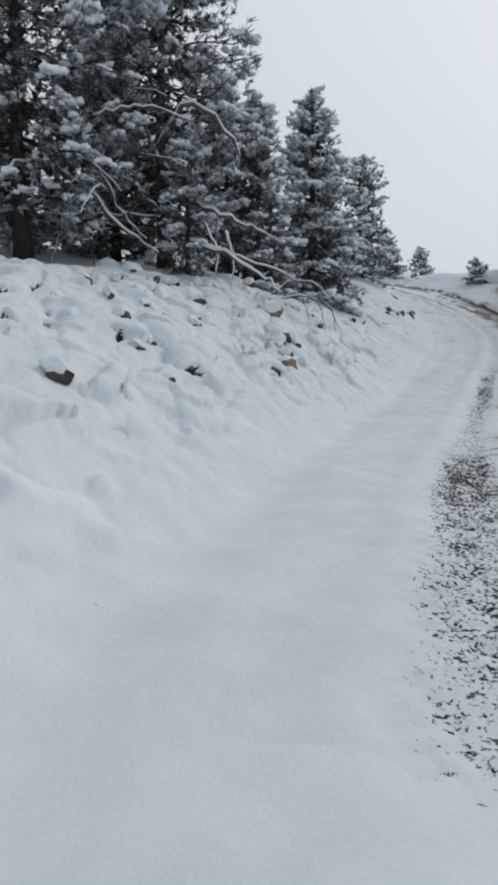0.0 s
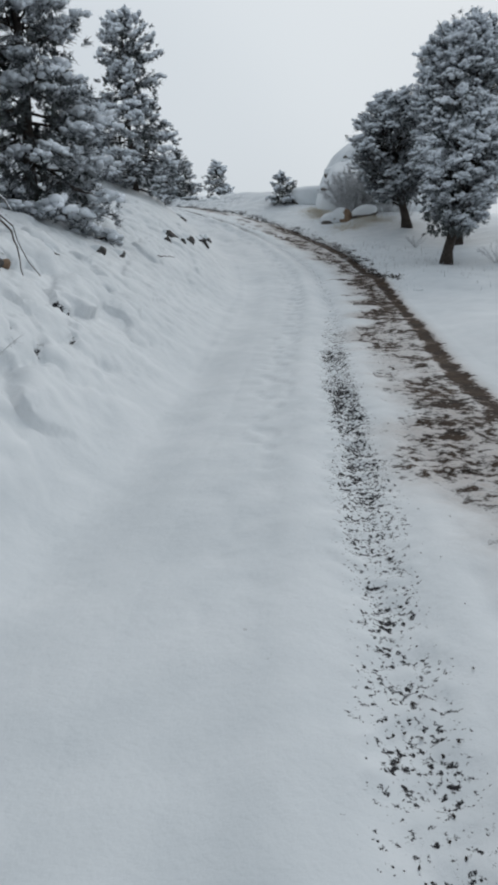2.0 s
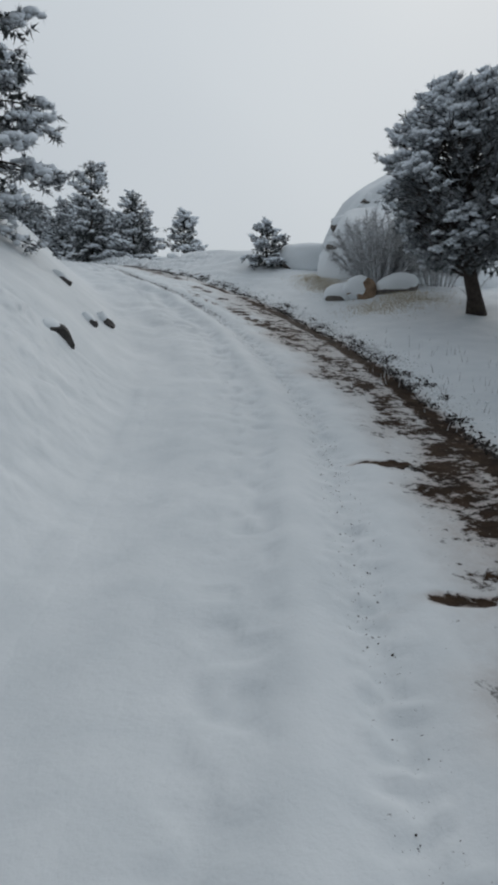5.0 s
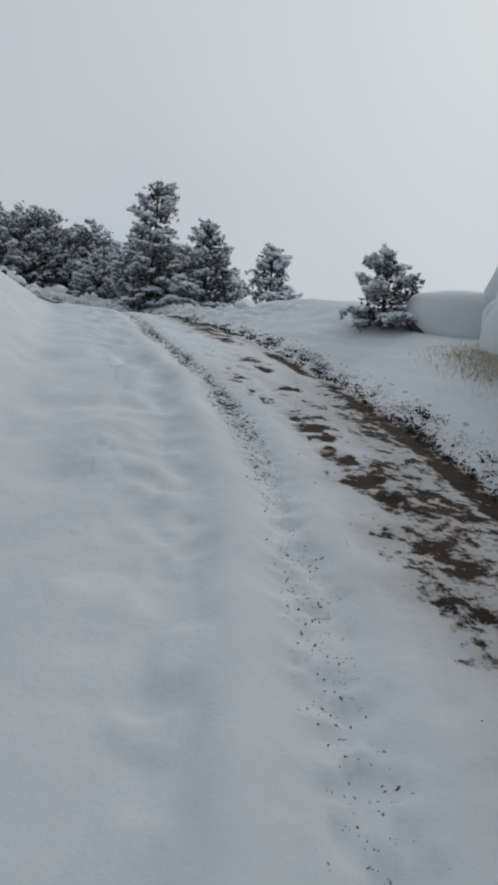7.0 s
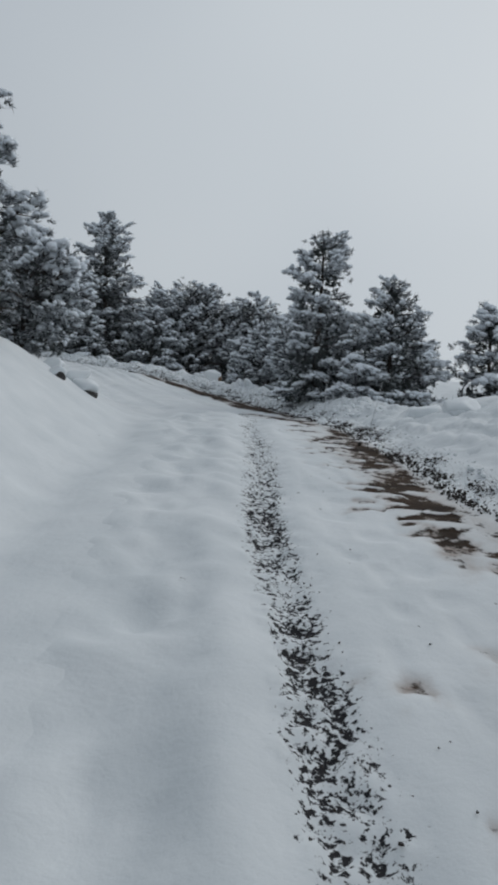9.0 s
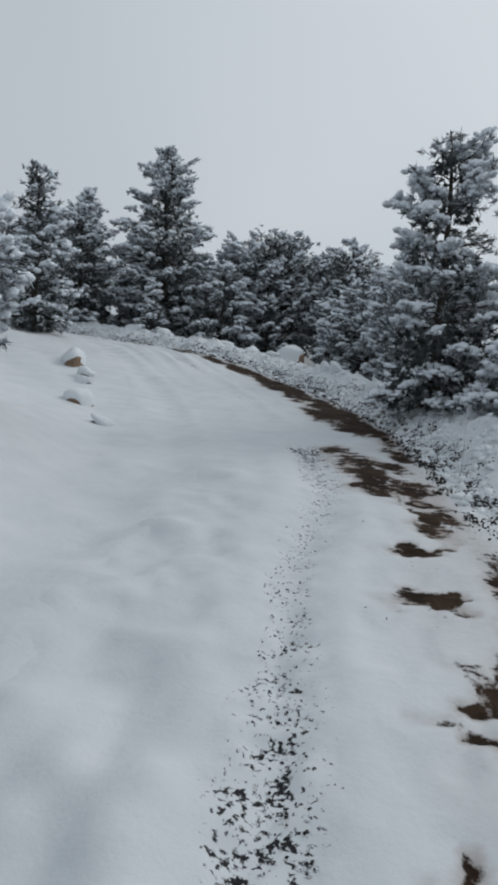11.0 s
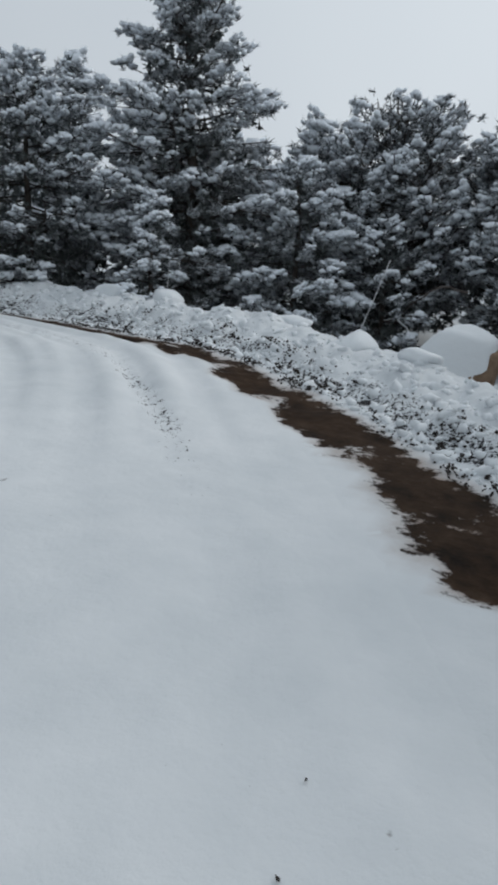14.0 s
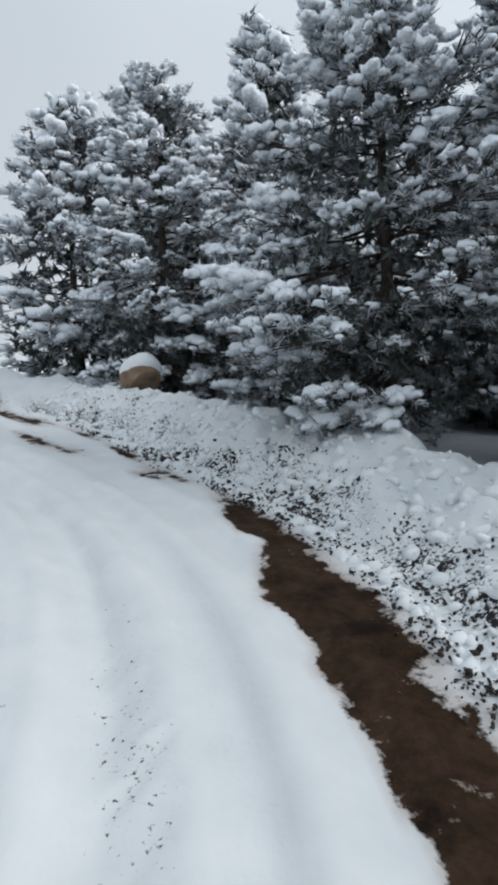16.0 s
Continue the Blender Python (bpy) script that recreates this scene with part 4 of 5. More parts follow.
# ---------------------------------------------------------------- rocks
def rock(x, y, size, seed, mat=None, cap=0.12, sink=0.25, name="rock", label="", stretch=(1, 0.8, 0.7), turn=None, category="rock", group="bank rocks", z=None, bite=-0.12, away=(0, 0, 1), cuts=13):
    """A broken stone with a pad of snow on its top."""
    rng = np.random.default_rng(seed)
    bm = bmesh.new()
    bmesh.ops.create_icosphere(bm, subdivisions=3 if size < 1 else 5, radius=1)
    planes = [(Vector(rng.normal(size=3)).normalized(), rng.uniform(0.45, 0.8) if cuts > 8 else rng.uniform(0.72, 0.93)) for _ in range(cuts)]
    off = Vector(rng.uniform(-50, 50, 3))
    for v in bm.verts:
        p = v.co.copy()
        for nrm, dist in planes:
            over = p.dot(nrm) - dist
            if over > 0:
                p -= nrm * over * 0.97
        p *= 1 + 0.07 * noise.noise(p * 2.2 + off) + 0.03 * noise.noise(p * 6 + off)
        v.co = Vector((p.x * stretch[0], p.y * stretch[1], p.z * stretch[2])) * size
    me = bpy.data.meshes.new(name)
    bm.to_mesh(me)
    me.materials.append(mat or ROCK)
    me.polygons.foreach_set("use_smooth", np.full(len(me.polygons), False))
    ob = new(name, me)
    zz = (land_z(x, y) if z is None else z) + size * stretch[2] * (1 - 2 * sink)
    ob.matrix_basis = pose(x, y, zz, rng.normal(0, 8), rng.normal(0, 8), rng.uniform(0, 360) if turn is None else turn)
    tagged(ob, label or "weathered brown rock capped with snow on the bank", category, group)
    if cap > 0:
        up = ob.matrix_basis.to_3x3().inverted() @ Vector(away).normalized()
        for v in bm.verts:
            k = v.co.normalized().dot(up)
            t = min(1, max(0, (k - bite + 0.95 * noise.noise(v.co * (1.9 / size) + off)) / 0.35))
            t = t * t * (3 - 2 * t)
            v.co = v.co * (0.94 + (0.15 if bite < -0.9 else 0.08) * t) + up * (cap * t * (1 + 0.35 * noise.noise(v.co * (1.7 / size) + off)))
        bmesh.ops.smooth_vert(bm, verts=bm.verts, factor=0.5, use_axis_x=True, use_axis_y=True, use_axis_z=True)
        drop = [v for v in bm.verts if v.co.normalized().dot(up) < -0.75]
        bmesh.ops.delete(bm, geom=drop, context="VERTS")
        mc = bpy.data.meshes.new("snow_cap")
        bm.to_mesh(mc)
        mc.materials.append(SNOW)
        mc.polygons.foreach_set("use_smooth", np.full(len(mc.polygons), True))
        part("snow_cap", mc, ob, "rounded cap of fresh snow")
    bm.free()
    return ob


DARK_ROCK = make_plain("lichen_rock", (0.03, 0.028, 0.027), (0.10, 0.092, 0.088), 6.0, 0.85, 20, 0.03)
BANK_ROCKS = [
    (0.55, 10.35, 0.24, 1, 0.05), (0.05, 9.55, 0.16, 0, 0.08), (-0.85, 6.95, 0.12, 0, 0.06), (-0.83, 11.15, 0.26, 0, 0.1), (-1.52, 8.25, 0.18, 0, 0.1), (-2.0, 12.3, 0.42, 0, 0.14),
    (0.5, 13.3, 0.33, 1, 0.12), (0.6, 12.1, 0.26, 0, 0.12), (-2.2, 7.85, 0.16, 0, 0.08), (-2.9, 9.6, 0.2, 0, 0.1), (-1.6, 10.3, 0.22, 0, 0.1), (1.5, 13.1, 0.2, 0, 0.08), (1.3, 14.6, 0.3, 0, 0.1),
]
rng = np.random.default_rng(29)
for _ in range(64):
    bs, bd = 3.5 + 13 * rng.random() ** 0.8, -2.5 - 3.6 * rng.random()
    bx, by = along(bs, bd)
    BANK_ROCKS.append((float(bx), float(by), 0.1 + 0.15 * rng.random() ** 2, int(rng.random() < 0.03), 0.07 + 0.08 * rng.random()))
ROAD_ROCKS = [
    (4.8, 23.2, 0.2, 0, 0.06), (5.05, 23.2, 0.16, 0, 0.05), (4.6, 22.7, 0.15, 0, 0.06), (5.3, 24.0, 0.2, 0, 0.07), (3.2, 19.3, 0.16, 0, 0.05), (2.8, 18.7, 0.14, 0, 0.05), (6.1, 25.9, 0.22, 0, 0.1),
    (6.88, 28.6, 0.2, 0, 0.12), (6.6, 27.9, 0.18, 0, 0.12), (6.3, 29.3, 0.2, 0, 0.14), (5.3, 40.2, 0.22, 0, 0.1), (5.0, 40.6, 0.26, 0, 0.14), (5.1, 39.75, 0.14, 0, 0.06), (4.4, 41.2, 0.24, 0, 0.14),
    (2.7, 46.5, 0.26, 1, 0.12), (0.3, 50.2, 0.55, 1, 0.16), (3.6, 45.6, 0.2, 0, 0.1), (1.2, 49.2, 0.28, 0, 0.14), (1.55, 48.6, 0.2, 0, 0.1)
]
for k, (x, y, size, brown, cap) in enumerate(BANK_ROCKS + ROAD_ROCKS):
    faced = 18 < y < 27
    rock(x, y, size * (1.35 if faced else 1.0 if brown or y > 18 else 0.75), 300 + k, BROWN_ROCK if brown else DARK_ROCK, cap, 0.4 if y < 18 else 0.62 if y < 38 or brown else 0.74, bite=-0.35 if brown else -0.25 if faced else -0.45 - 0.45 * ((k * 37) % 10) / 10 if y < 38 else -1.05, away=(-0.75, 0.35, 0.55) if faced else (-0.5, 0.3, 0.8) if y < 38 else (0, 0, 1))

# the outcrop above the verge
OUTCROP = [(15.0, 34.1, 4.25, 2.0, (1.0, 0.62, 0.97), 8), (16.7, 36.2, 4.5, 2.9, (1.03, 0.6, 1.02), 5), (14.05, 34.3, 4.65, 1.1, (0.95, 0.8, 0.75), 10), (15.6, 35.0, 6.0, 1.1, (1.2, 0.7, 0.75), 15), (16.4, 33.9, 4.1, 1.5, (1.0, 0.75, 0.85), 0)]
for k, (x, y, z, size, stretch, turn) in enumerate(OUTCROP):
    rock(x, y, size, 420 + k, ROCK, 0.06, 0.5, "boulder", "huge granite boulder under a thick coat of snow", stretch, turn, "boulder", "outcrop boulders", z, -1.2, (0, -0.1, 1), 8)
# added ledges of bare stone between them, dark in place of crack shadows
for k, (x, y, z, size, turn) in enumerate(((13.2, 33.8, 4.95, 0.26, 10), (14.0, 35.3, 5.8, 0.46, 25), (14.75, 35.0, 6.38, 0.4, 30))):
    rock(x, y, size, 440 + k, ROCK, 0.1, 0.5, "boulder", "dark granite ledge standing in for the shadow of a crack", (1.5, 0.9, 0.5), turn, "boulder", "outcrop ledges", z, -0.25)
rock(13.65, 36.6, 0.86, 428, ROCK, 0.12, 0.4, "boulder", "low rounded boulder buried in snow on the rise", (1.3, 0.9, 0.62), 20, "boulder", "outcrop boulders", None, -1.5, (0, 0, 1), 5)
rock(12.92, 31.75, 0.42, 430, BROWN_ROCK, 0.1, 0.52, "boulder", "small snow-capped brown boulder in dry grass", (1.0, 0.9, 1.05), 20, "boulder", "outcrop boulders", None, -0.3, (-0.8, 0.3, 0.5))
rock(12.6, 32.1, 0.4, 431, ROCK, 0.08, 0.66, "boulder", "low boulder buried in drifted snow and dry grass", (1.2, 0.9, 0.75), 20, "boulder", "outcrop boulders", None, -1.5, (0, 0, 1), 5)
rock(13.75, 31.6, 0.46, 432, ROCK, 0.1, 0.6, "boulder", "low snow-covered boulder under the frosted shrub", (1.3, 0.8, 0.7), 10, "boulder", "outcrop boulders", None, -0.85, (0, 0, 1), 5)

# stones along the ploughed ridge
RIDGE = [(3.85, 55.6, 0.62, 2, 0.13, (0.9, 0.85, 1.25), 0.2), (5.65, 52.5, 0.2, 0, 0.12, (1, 1, 0.8), 0.4), (5.35, 52.9, 0.17, 0, 0.1, (1, 1, 0.8), 0.4), (-8.6, 56.9, 0.36, 3, 0.1, (0.9, 0.9, 1.1), 0.22), (9.9, 42.4, 0.28, 0, 0.15, (1.2, 1, 0.8), 0.4), (10.3, 41.4, 0.28, 0, 0.15, (1.2, 1, 0.8), 0.4)]
for ms, md, size in ((56.5, 2.15, 0.42), (55.8, 2.35, 0.26), (57.6, 2.35, 0.3), (58.4, 2.75, 0.5), (59.5, 2.15, 0.34), (59.2, 2.9, 0.5), (60.4, 2.1, 0.32), (61.7, 2.1, 0.36), (63.2, 2.2, 0.3)):
    RIDGE.append((*(float(v) for v in along(ms, md)), size * 0.8, 0, 0.2, (1.3, 1, 0.65), 0.6))
for k, (x, y, size, brown, cap, stretch, sunk) in enumerate(RIDGE):
    rock(x, y, size, 460 + k, BROWN_ROCK if brown else SNOW, cap if brown else 0.07, sunk if brown else sunk + 0.08, "boulder", "snow-capped boulder behind the ploughed ridge" if brown else "boulder buried under a rounded mound of snow", stretch, None, "boulder", "ridge boulders", None, (-1.8, -0.45, -1.08, -0.95)[brown], (-0.45, 0.2, 0.85) if brown else (0, 0, 1))


# ---------------------------------------------------------------- limbs and twigs
def snowy_limb(parent, points, radius, seed, name="limb", snow=True):
    """A bare crooked limb with a ribbon of snow along its upper side."""
    rng = np.random.default_rng(seed)
    p = np.array(points, float)
    t = np.linspace(0, 1, len(p))
    q = np.linspace(0, 1, 13)
    line = np.stack([np.interp(q, t, p[:, k]) for k in range(3)], 1)
    line[1:-1] = 0.25 * line[:-2] + 0.5 * line[1:-1] + 0.25 * line[2:]
    line[1:-1] += rng.normal(0, radius * 0.55, (11, 3))
    rad = np.linspace(radius, radius * 0.3, 13)
    ob = part(name, mesh_from(name, *tube(line, rad, 7), DEADWOOD), parent)
    if snow:
        top = line + np.stack([0 * q, 0 * q, rad * 0.75], 1)
        part("snow_ribbon", mesh_from("snow_ribbon", *tube(top, rad * (0.85 + 0.35 * rng.random(13)), 7), BOUGH_SNOW), ob, "ribbon of snow")
    return ob


snag = new("dead_pine")
snag.location = (-1.3, 13.75, land_z(-1.3, 13.9))
tagged(snag, "bare crooked dead limbs of a fallen pine under snow", "dead tree")
SNAG_LIMBS = [
    ([(-0.5, 0.2, 2.4), (0.15, -0.5, 3.2), (0.75, -0.3, 2.9), (1.2, 0.0, 2.3), (1.0, 0.1, 1.6)], 0.06),
    ([(-2.4, -0.8, 2.7), (-1.6, -1.0, 2.2), (-0.9, -0.6, 1.7), (-0.4, -0.1, 1.2)], 0.065),
    ([(-3.2, -1.0, 1.7), (-2.4, -1.2, 1.95), (-1.6, -1.4, 2.0), (-1.0, -1.0, 1.4)], 0.05),
    ([(-2.2, -1.1, 1.9), (-1.5, -1.1, 1.3), (-0.9, -0.9, 0.7), (-0.4, -0.6, 0.35)], 0.055),
    ([(-1.7, -0.9, 2.5), (-1.3, -1.1, 1.6), (-1.0, -0.9, 1.0), (-0.6, -0.7, 0.6)], 0.045),
]
LOW_LIMBS = [
    ([(0.2, 0.0, 1.4), (0.8, -0.3, 1.1), (1.4, -0.2, 0.85), (1.8, 0.0, 0.7)], 0.05),
    ([(0.2, -0.3, 0.6), (0.9, -0.8, 0.25), (1.5, -1.2, -0.1), (1.9, -1.4, -0.5)], 0.05),
    ([(0.4, -0.2, 0.5), (1.0, -0.5, 0.3), (1.6, -0.8, 0.1), (2.2, -1.0, -0.25)], 0.04),
    ([(-0.2, 0.1, 1.9), (-0.6, -0.2, 2.6), (-0.5, -0.4, 3.3)], 0.04),
    ([(0.5, -0.4, 0.9), (0.75, -0.7, 0.3), (0.7, -0.9, -0.2)], 0.03),
    ([(0.9, -0.7, 0.7), (1.05, -0.9, 0.2), (1.0, -1.0, -0.4)], 0.025),
]
for k, (pts, r) in enumerate(SNAG_LIMBS + LOW_LIMBS):
    snowy_limb(snag, pts, r, 500 + k)
for k in range(22):
    rng = np.random.default_rng(900 + k)
    o = np.array((rng.choice((-0.45, -2.6, -1.4)), rng.choice((0.2, -1.2, 0.3)), rng.uniform(0.7, 3.8)))
    a = rng.uniform(3.4, 6.2)
    d = np.array((math.cos(a), math.sin(a), 0))
    r = rng.uniform(0.9, 2.0)
    drop = np.array((0, 0, rng.uniform(0.25, 0.9)))
    kink = rng.normal(0, 0.12, (3, 3))
    snowy_limb(snag, [o, o + d * r * 0.35 + kink[0], o + d * r * 0.7 - drop * 0.4 + kink[1], o + d * r - drop + kink[2]], rng.uniform(0.02, 0.042), 930 + k, "limb", k % 3 > 0)

arch = new("fallen_branch")
arch.location = (0.95, 14.4, land_z(0.95, 14.4) - 0.15)
tagged(arch, "thin fallen pine branch arching over the bank with snow", "branch")
for k, (pts, r) in enumerate([
    ([(-0.5, 0.3, 0.55), (0.0, 0.1, 0.85), (0.5, 0.0, 0.75), (0.8, -0.1, 0.35)], 0.022),
    ([(-0.7, 0.1, 0.35), (0.1, -0.1, 0.55), (0.7, -0.2, 0.35), (1.0, -0.3, -0.25)], 0.024),
    ([(0.3, -0.15, 0.5), (0.55, -0.3, 0.25), (0.65, -0.35, -0.2)], 0.014), ([(0.5, -0.2, 0.45), (0.8, -0.35, 0.15), (0.85, -0.4, -0.25)], 0.014),
    ([(0.0, -0.1, 0.5), (0.25, -0.3, 0.3), (0.3, -0.35, -0.1)], 0.012)]):
    snowy_limb(arch, pts, r, 540 + k, "twig", k < 2)

stick = new("fallen_stick")
stick.location = (4.1, 20.6, land_z(4.1, 20.6) + 0.02)
tagged(stick, "thin dark stick lying on the snowy bank", "stick")
snowy_limb(stick, [(-0.28, 0.1, 0.03), (0.0, 0.02, 0.05), (0.3, -0.08, 0.02)], 0.014, 560, "twig", False)

# low boughs that hang in front of the trees at the bend
low = new("dead_pine")
low.location = (1.0, 60.4, land_z(1.0, 60.4))
tagged(low, "tangle of bare lower limbs under the bend pines", "dead tree")
for k in range(14):
    rng = np.random.default_rng(580 + k)
    a = rng.uniform(2.6, 5.6)
    o = Vector((rng.uniform(-1.6, 2.2), rng.uniform(0.2, 1.2), rng.uniform(0.5, 1.6)))
    d = Vector((math.cos(a), -abs(math.sin(a)) * 0.6, 0))
    r = rng.uniform(0.9, 1.6)
    snowy_limb(low, [o, o + d * r * 0.4 + Vector((0, 0, 0.12)), o + d * r * 0.75 + Vector((0, 0, -0.1)), o + d * r + Vector((0, 0, -0.35))], rng.uniform(0.014, 0.028), 600 + k, "limb", k % 4 == 0)


def shrub(x, y, height, radius, seed, stems=26, label=""):
    """A bare many-stemmed bush coated with frost."""
    rng = np.random.default_rng(seed)
    ob = new("frosted_shrub")
    ob.location = (x, y, land_z(x, y) - 0.03)
    tagged(ob, label or "bare frosted shrub with fine grey twigs", "shrub", "frosted shrubs")
    stalks, twigs = [], []
    fine = min(1.0, max(0.25, height / 1.6))
    root = 0.4 if height > 1 else 0.05
    for _ in range(stems):
        az, spread = rng.uniform(0, 6.283), rng.uniform(0.15, 1.0)
        out = np.array([math.cos(az), math.sin(az), 0]) * radius * spread
        h = height * (1 - 0.45 * spread**2) * rng.uniform(0.75, 1.1)
        q = np.linspace(0, 1, 6)
        line = np.stack([out[0] * (root + (1 - root) * q**1.3), out[1] * (root + (1 - root) * q**1.3), h * q], 1) + rng.normal(0, 0.03 * height, (6, 3)) * q[:, None]
        stalks.append(tube(line, np.linspace(0.022, 0.010, 6) * fine, 4))
        for _ in range(85 if height > 1 else 24):
            w = rng.uniform(0.25, 1)
            p = np.array([np.interp(w, q, line[:, k]) for k in range(3)])
            d = rng.normal(0, 1, 3) + out / radius * 1.2 + np.array([0, 0, 0.9])
            d *= rng.uniform(0.12, 0.34) * min(height, 1.4) * 0.5 / np.linalg.norm(d)
            mid = p + d * 0.5 + rng.normal(0, 0.02, 3)
            twigs.append(tube(np.array([p, mid, p + d]), np.array((0.0075, 0.006, 0.004)) * fine, 3))
    tagged(part("stalk", mesh_from("stalk", *joined(stalks), TWIG), ob), kind="stuff")
    tagged(part("twig_mass", mesh_from("twig_mass", *joined(twigs), TWIG), ob, "fine twigs white with frost"), kind="stuff")


shrub(13.75, 32.45, 1.7, 1.5, 700, 74)
shrub(14.9, 31.9, 1.5, 1.0, 701, 30)
shrub(14.9, 30.4, 0.8, 0.6, 702, 12)
shrub(12.9, 26.3, 0.5, 0.4, 703, 9)
shrub(12.9, 22.3, 0.6, 0.5, 704, 9)
shrub(-0.05, 9.5, 0.32, 0.25, 705, 7, "low dry weed poking through the snow")
shrub(0.25, 10.75, 0.35, 0.25, 706, 7, "low dry weed poking through the snow")
shrub(1.5, 12.3, 0.4, 0.3, 707, 7, "low dry weed poking through the snow")


# ---------------------------------------------------------------- marker stakes
def stake(x, y, height, tilt, turn):
    ob = new("marker_stake")
    ob.matrix_basis = pose(x, y, land_z(x, y) - 0.1, 0, tilt, turn)
    tagged(ob, "thin leaning marker stake in the snow ridge", "stake", "marker stakes")
    v, f = tube([(0, 0, 0), (0.01, 0, height * 0.5), (0, 0, height)], (0.006, 0.005, 0.004), 6)
    part("rod", mesh_from("rod", v, f, TWIG), ob)


stake(8.35, 44.1, 0.85, 2, 0)
stake(9.1, 41.8, 0.8, 12, 0)
stake(2.75, 55.2, 1.05, 22, 0)
stake(-1.0, 57.45, 1.0, 6, 0)


# ---------------------------------------------------------------- grit, clods and grass
def stuff(name, label, category, mat, variants, pos, axes, scale, pick, smooth=False):
    v, f = scatter(variants, pos, axes, scale, pick)
    tagged(new(name, mesh_from(name, v, f, mat, smooth)), label, category, kind="stuff")


rng = np.random.default_rng(11)
CLODS = [lump(4, 1, rng, (1, 0.8, 0.6), 0.4) for _ in range(5)]
s1 = rng.uniform(3, 60, 9000)
keep = rng.random(len(s1)) < np.interp(s1, *zip(*RUT_DARK)) ** 2 * (0.55 + 0.45 * lattice(s1 / 0.7, s1 * 0, 77))
s1 = s1[keep & ((s1 < 47) | (lattice(s1 / 0.9, s1 * 0, 79) > 0.35))]
d1 = np.interp(s1, *zip(*RUT_D)) + rng.normal(0.02, 0.42, len(s1)) * np.interp(s1, *zip(*RUT_WIDE)) + np.where(rng.random(len(s1)) < 0.04, rng.uniform(0, 0.6, len(s1)), 0)
s2 = rng.uniform(24, 66, 9000)
d2 = np.interp(s2, *zip(*MUD_D)) + 0.12 + np.abs(rng.normal(0, 0.17, len(s2))) * np.interp(s2, (20, 40, 50, 60), (0.5, 0.8, 1.2, 1.6))
keep = rng.random(len(s2)) < np.interp(s2, (24, 32, 45, 52, 66), (0.5, 0.6, 0.5, 0.6, 0.6)) * (0.4 + 0.8 * fbm(s2, d2, 0.7, 2, 78))
s2, d2 = s2[keep], d2[keep]
# heaps of clods that the plough has thrown up
heap_s = np.r_[rng.uniform(45, 66, 330), rng.uniform(23, 45, 200)]
heap_d = np.interp(heap_s, *zip(*MUD_D)) + 0.15 + np.where(heap_s > 45, 0.7, 0.4) * rng.random(len(heap_s)) ** 1.9
many = rng.integers(8, 34, len(heap_s))
s2 = np.r_[s2, np.repeat(heap_s, many) + rng.normal(0, 0.075, many.sum())]
d2 = np.r_[d2, np.repeat(heap_d, many) + rng.normal(0, 0.045, many.sum())]
ss, dd = np.r_[s1, s2], np.r_[d1, d2]
cx, cy = along(ss, dd)
cz = land(cx, cy)[0]
size = np.r_[rng.uniform(0.003, 0.009, len(s1)), rng.uniform(0.005, 0.017, len(s2)) * np.where(rng.random(len(s2)) < 0.1, 1.9, 1.0)]
stuff("dirt_clods", "dark wet clods of earth along the tracks and verge", "dirt", DIRT, CLODS, np.stack([cx, cy, cz + 0.012 + size * 0.2], 1), turns(rng, len(ss)), size, rng.integers(0, 5, len(ss)))

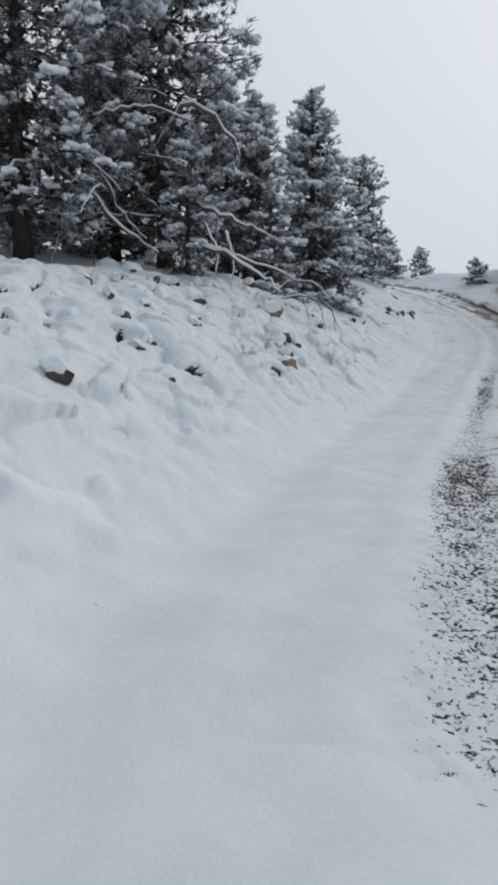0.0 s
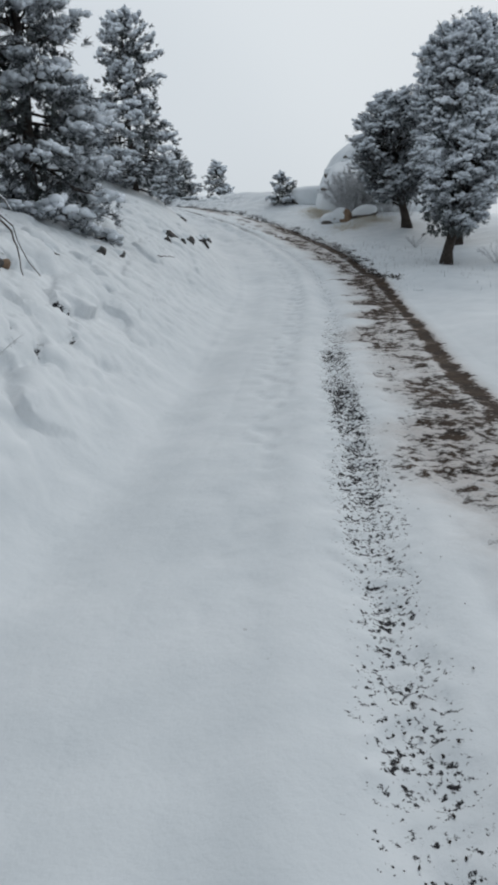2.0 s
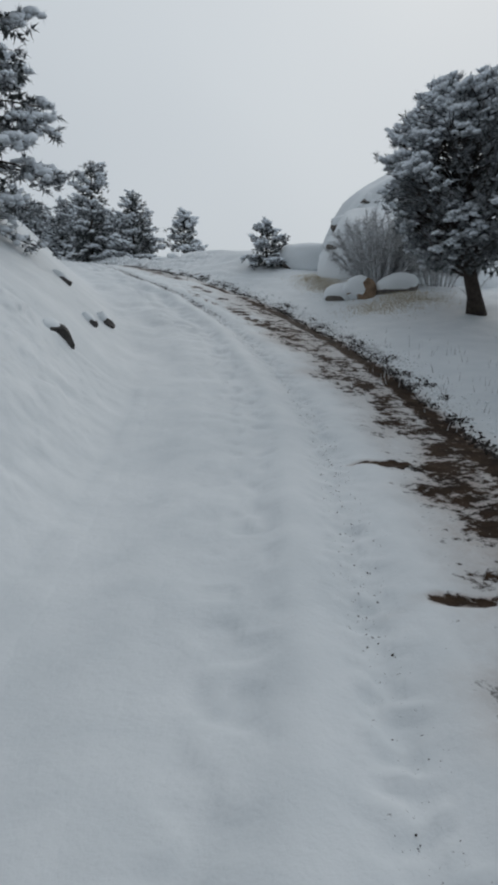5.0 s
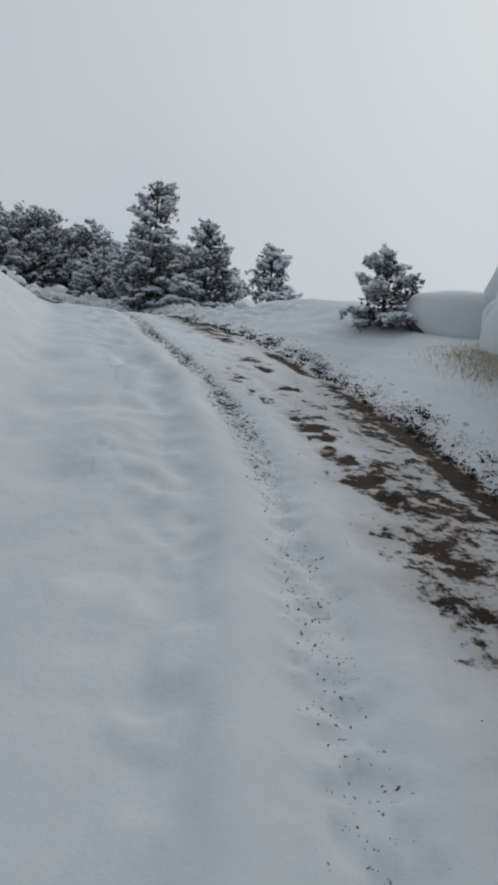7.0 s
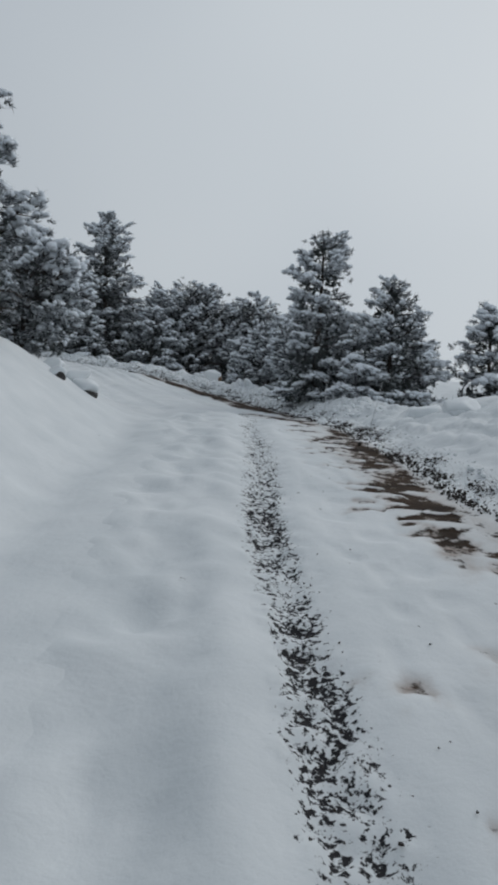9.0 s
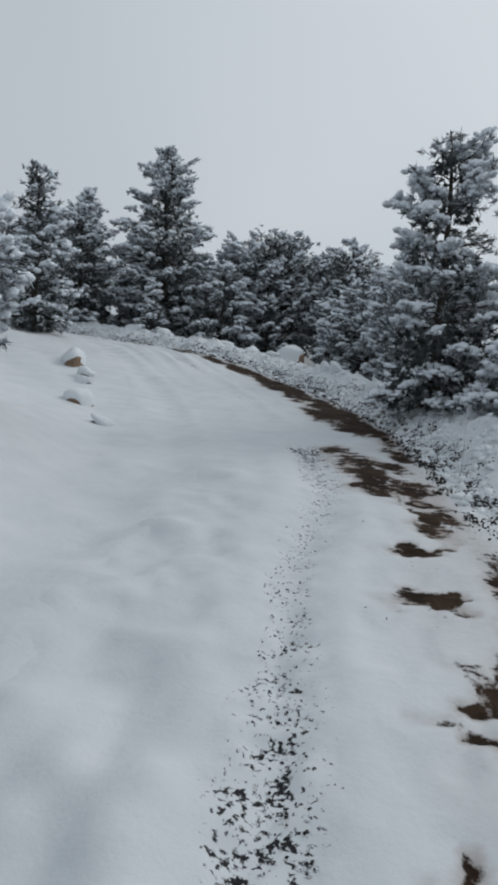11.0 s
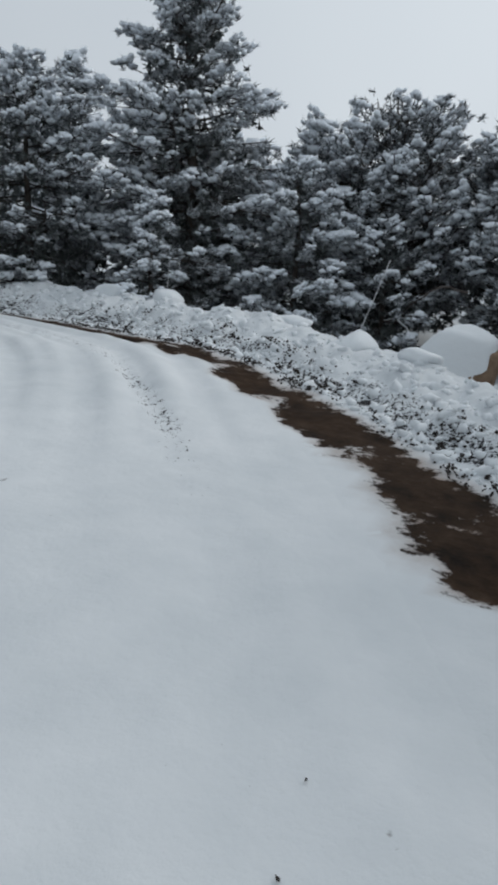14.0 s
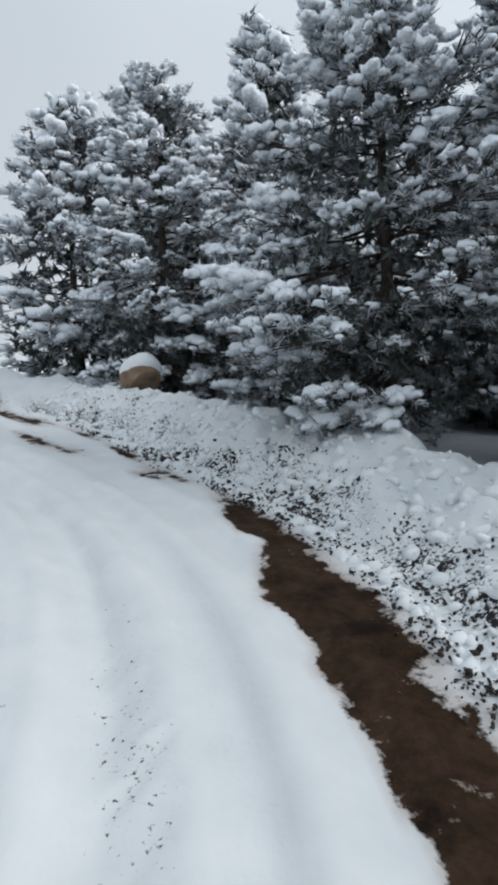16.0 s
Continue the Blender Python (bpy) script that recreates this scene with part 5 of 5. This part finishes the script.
CHUNKS = [lump(5, 2, rng, (1, 0.75, 0.5), 0.42) for _ in range(8)]
s3 = np.r_[rng.uniform(44, 67, 4600), rng.uniform(22, 44, 1300)]
d3 = np.interp(s3, *zip(*MUD_D)) + 0.2 + np.where(s3 > 44, 1.15, 0.6) * rng.random(len(s3)) ** 1.2
size = np.where(s3 > 44, 0.02 + 0.075 * rng.random(len(s3)) ** 3, 0.012 + 0.035 * rng.random(len(s3)) ** 2)
cx, cy = along(s3, d3)
stuff("snow_chunks", "broken chunks of snow on the ploughed ridge", "snow", SNOW, CHUNKS, np.stack([cx, cy, land(cx, cy)[0] - size * 0.1], 1), turns(rng, len(s3)), size, rng.integers(0, 8, len(s3)), True)


def grass_patch(name, cx, cy, rx, ry, count, height, seed, label, mat):
    rng = np.random.default_rng(seed)
    x, y = cx + rng.normal(0, rx, count), cy + rng.normal(0, ry, count)
    blades = []
    for _ in range(5):
        b = rng.uniform(-0.35, 0.35, 2)
        v = np.array([(-0.05, 0, 0), (0.05, 0, 0), (0, 0.05, 0.02), (b[0] * 0.4 - 0.03, b[1] * 0.4, 0.6), (b[0] * 0.4 + 0.035, b[1] * 0.4, 0.6), (b[0], b[1], 1.0)])
        blades.append((v, np.array([(0, 1, 4), (0, 4, 3), (1, 2, 4), (2, 0, 3), (2, 3, 4), (3, 4, 5)])))
    a = rng.uniform(0, 6.283, count)
    rot = np.zeros((count, 3, 3))
    rot[:, 0, 0], rot[:, 0, 1], rot[:, 1, 0], rot[:, 1, 1], rot[:, 2, 2] = np.cos(a), -np.sin(a), np.sin(a), np.cos(a), 1
    stuff(name, label, "grass", mat, blades, np.stack([x, y, land(x, y)[0] - 0.02], 1), rot, rng.uniform(0.5, 1.2, count) * height, rng.integers(0, 5, count))


grass_patch("dry_grass", 12.62, 33.4, 0.26, 0.6, 7000, 0.065, 31, "pale dry grass showing through the snow by the boulders", DRY_GRASS)
grass_patch("dry_grass", 13.25, 30.75, 0.55, 0.4, 7000, 0.065, 32, "pale dry grass showing through the snow by the boulders", DRY_GRASS)
grass_patch("dry_weeds", 0.9, 10.9, 0.3, 0.9, 60, 0.14, 33, "sparse dry weeds at the foot of the bank", DRY_GRASS)
grass_patch("dry_weeds", 11.3, 24.5, 0.8, 2.5, 260, 0.14, 34, "sparse dry weeds in the snow beside the verge", TWIG)
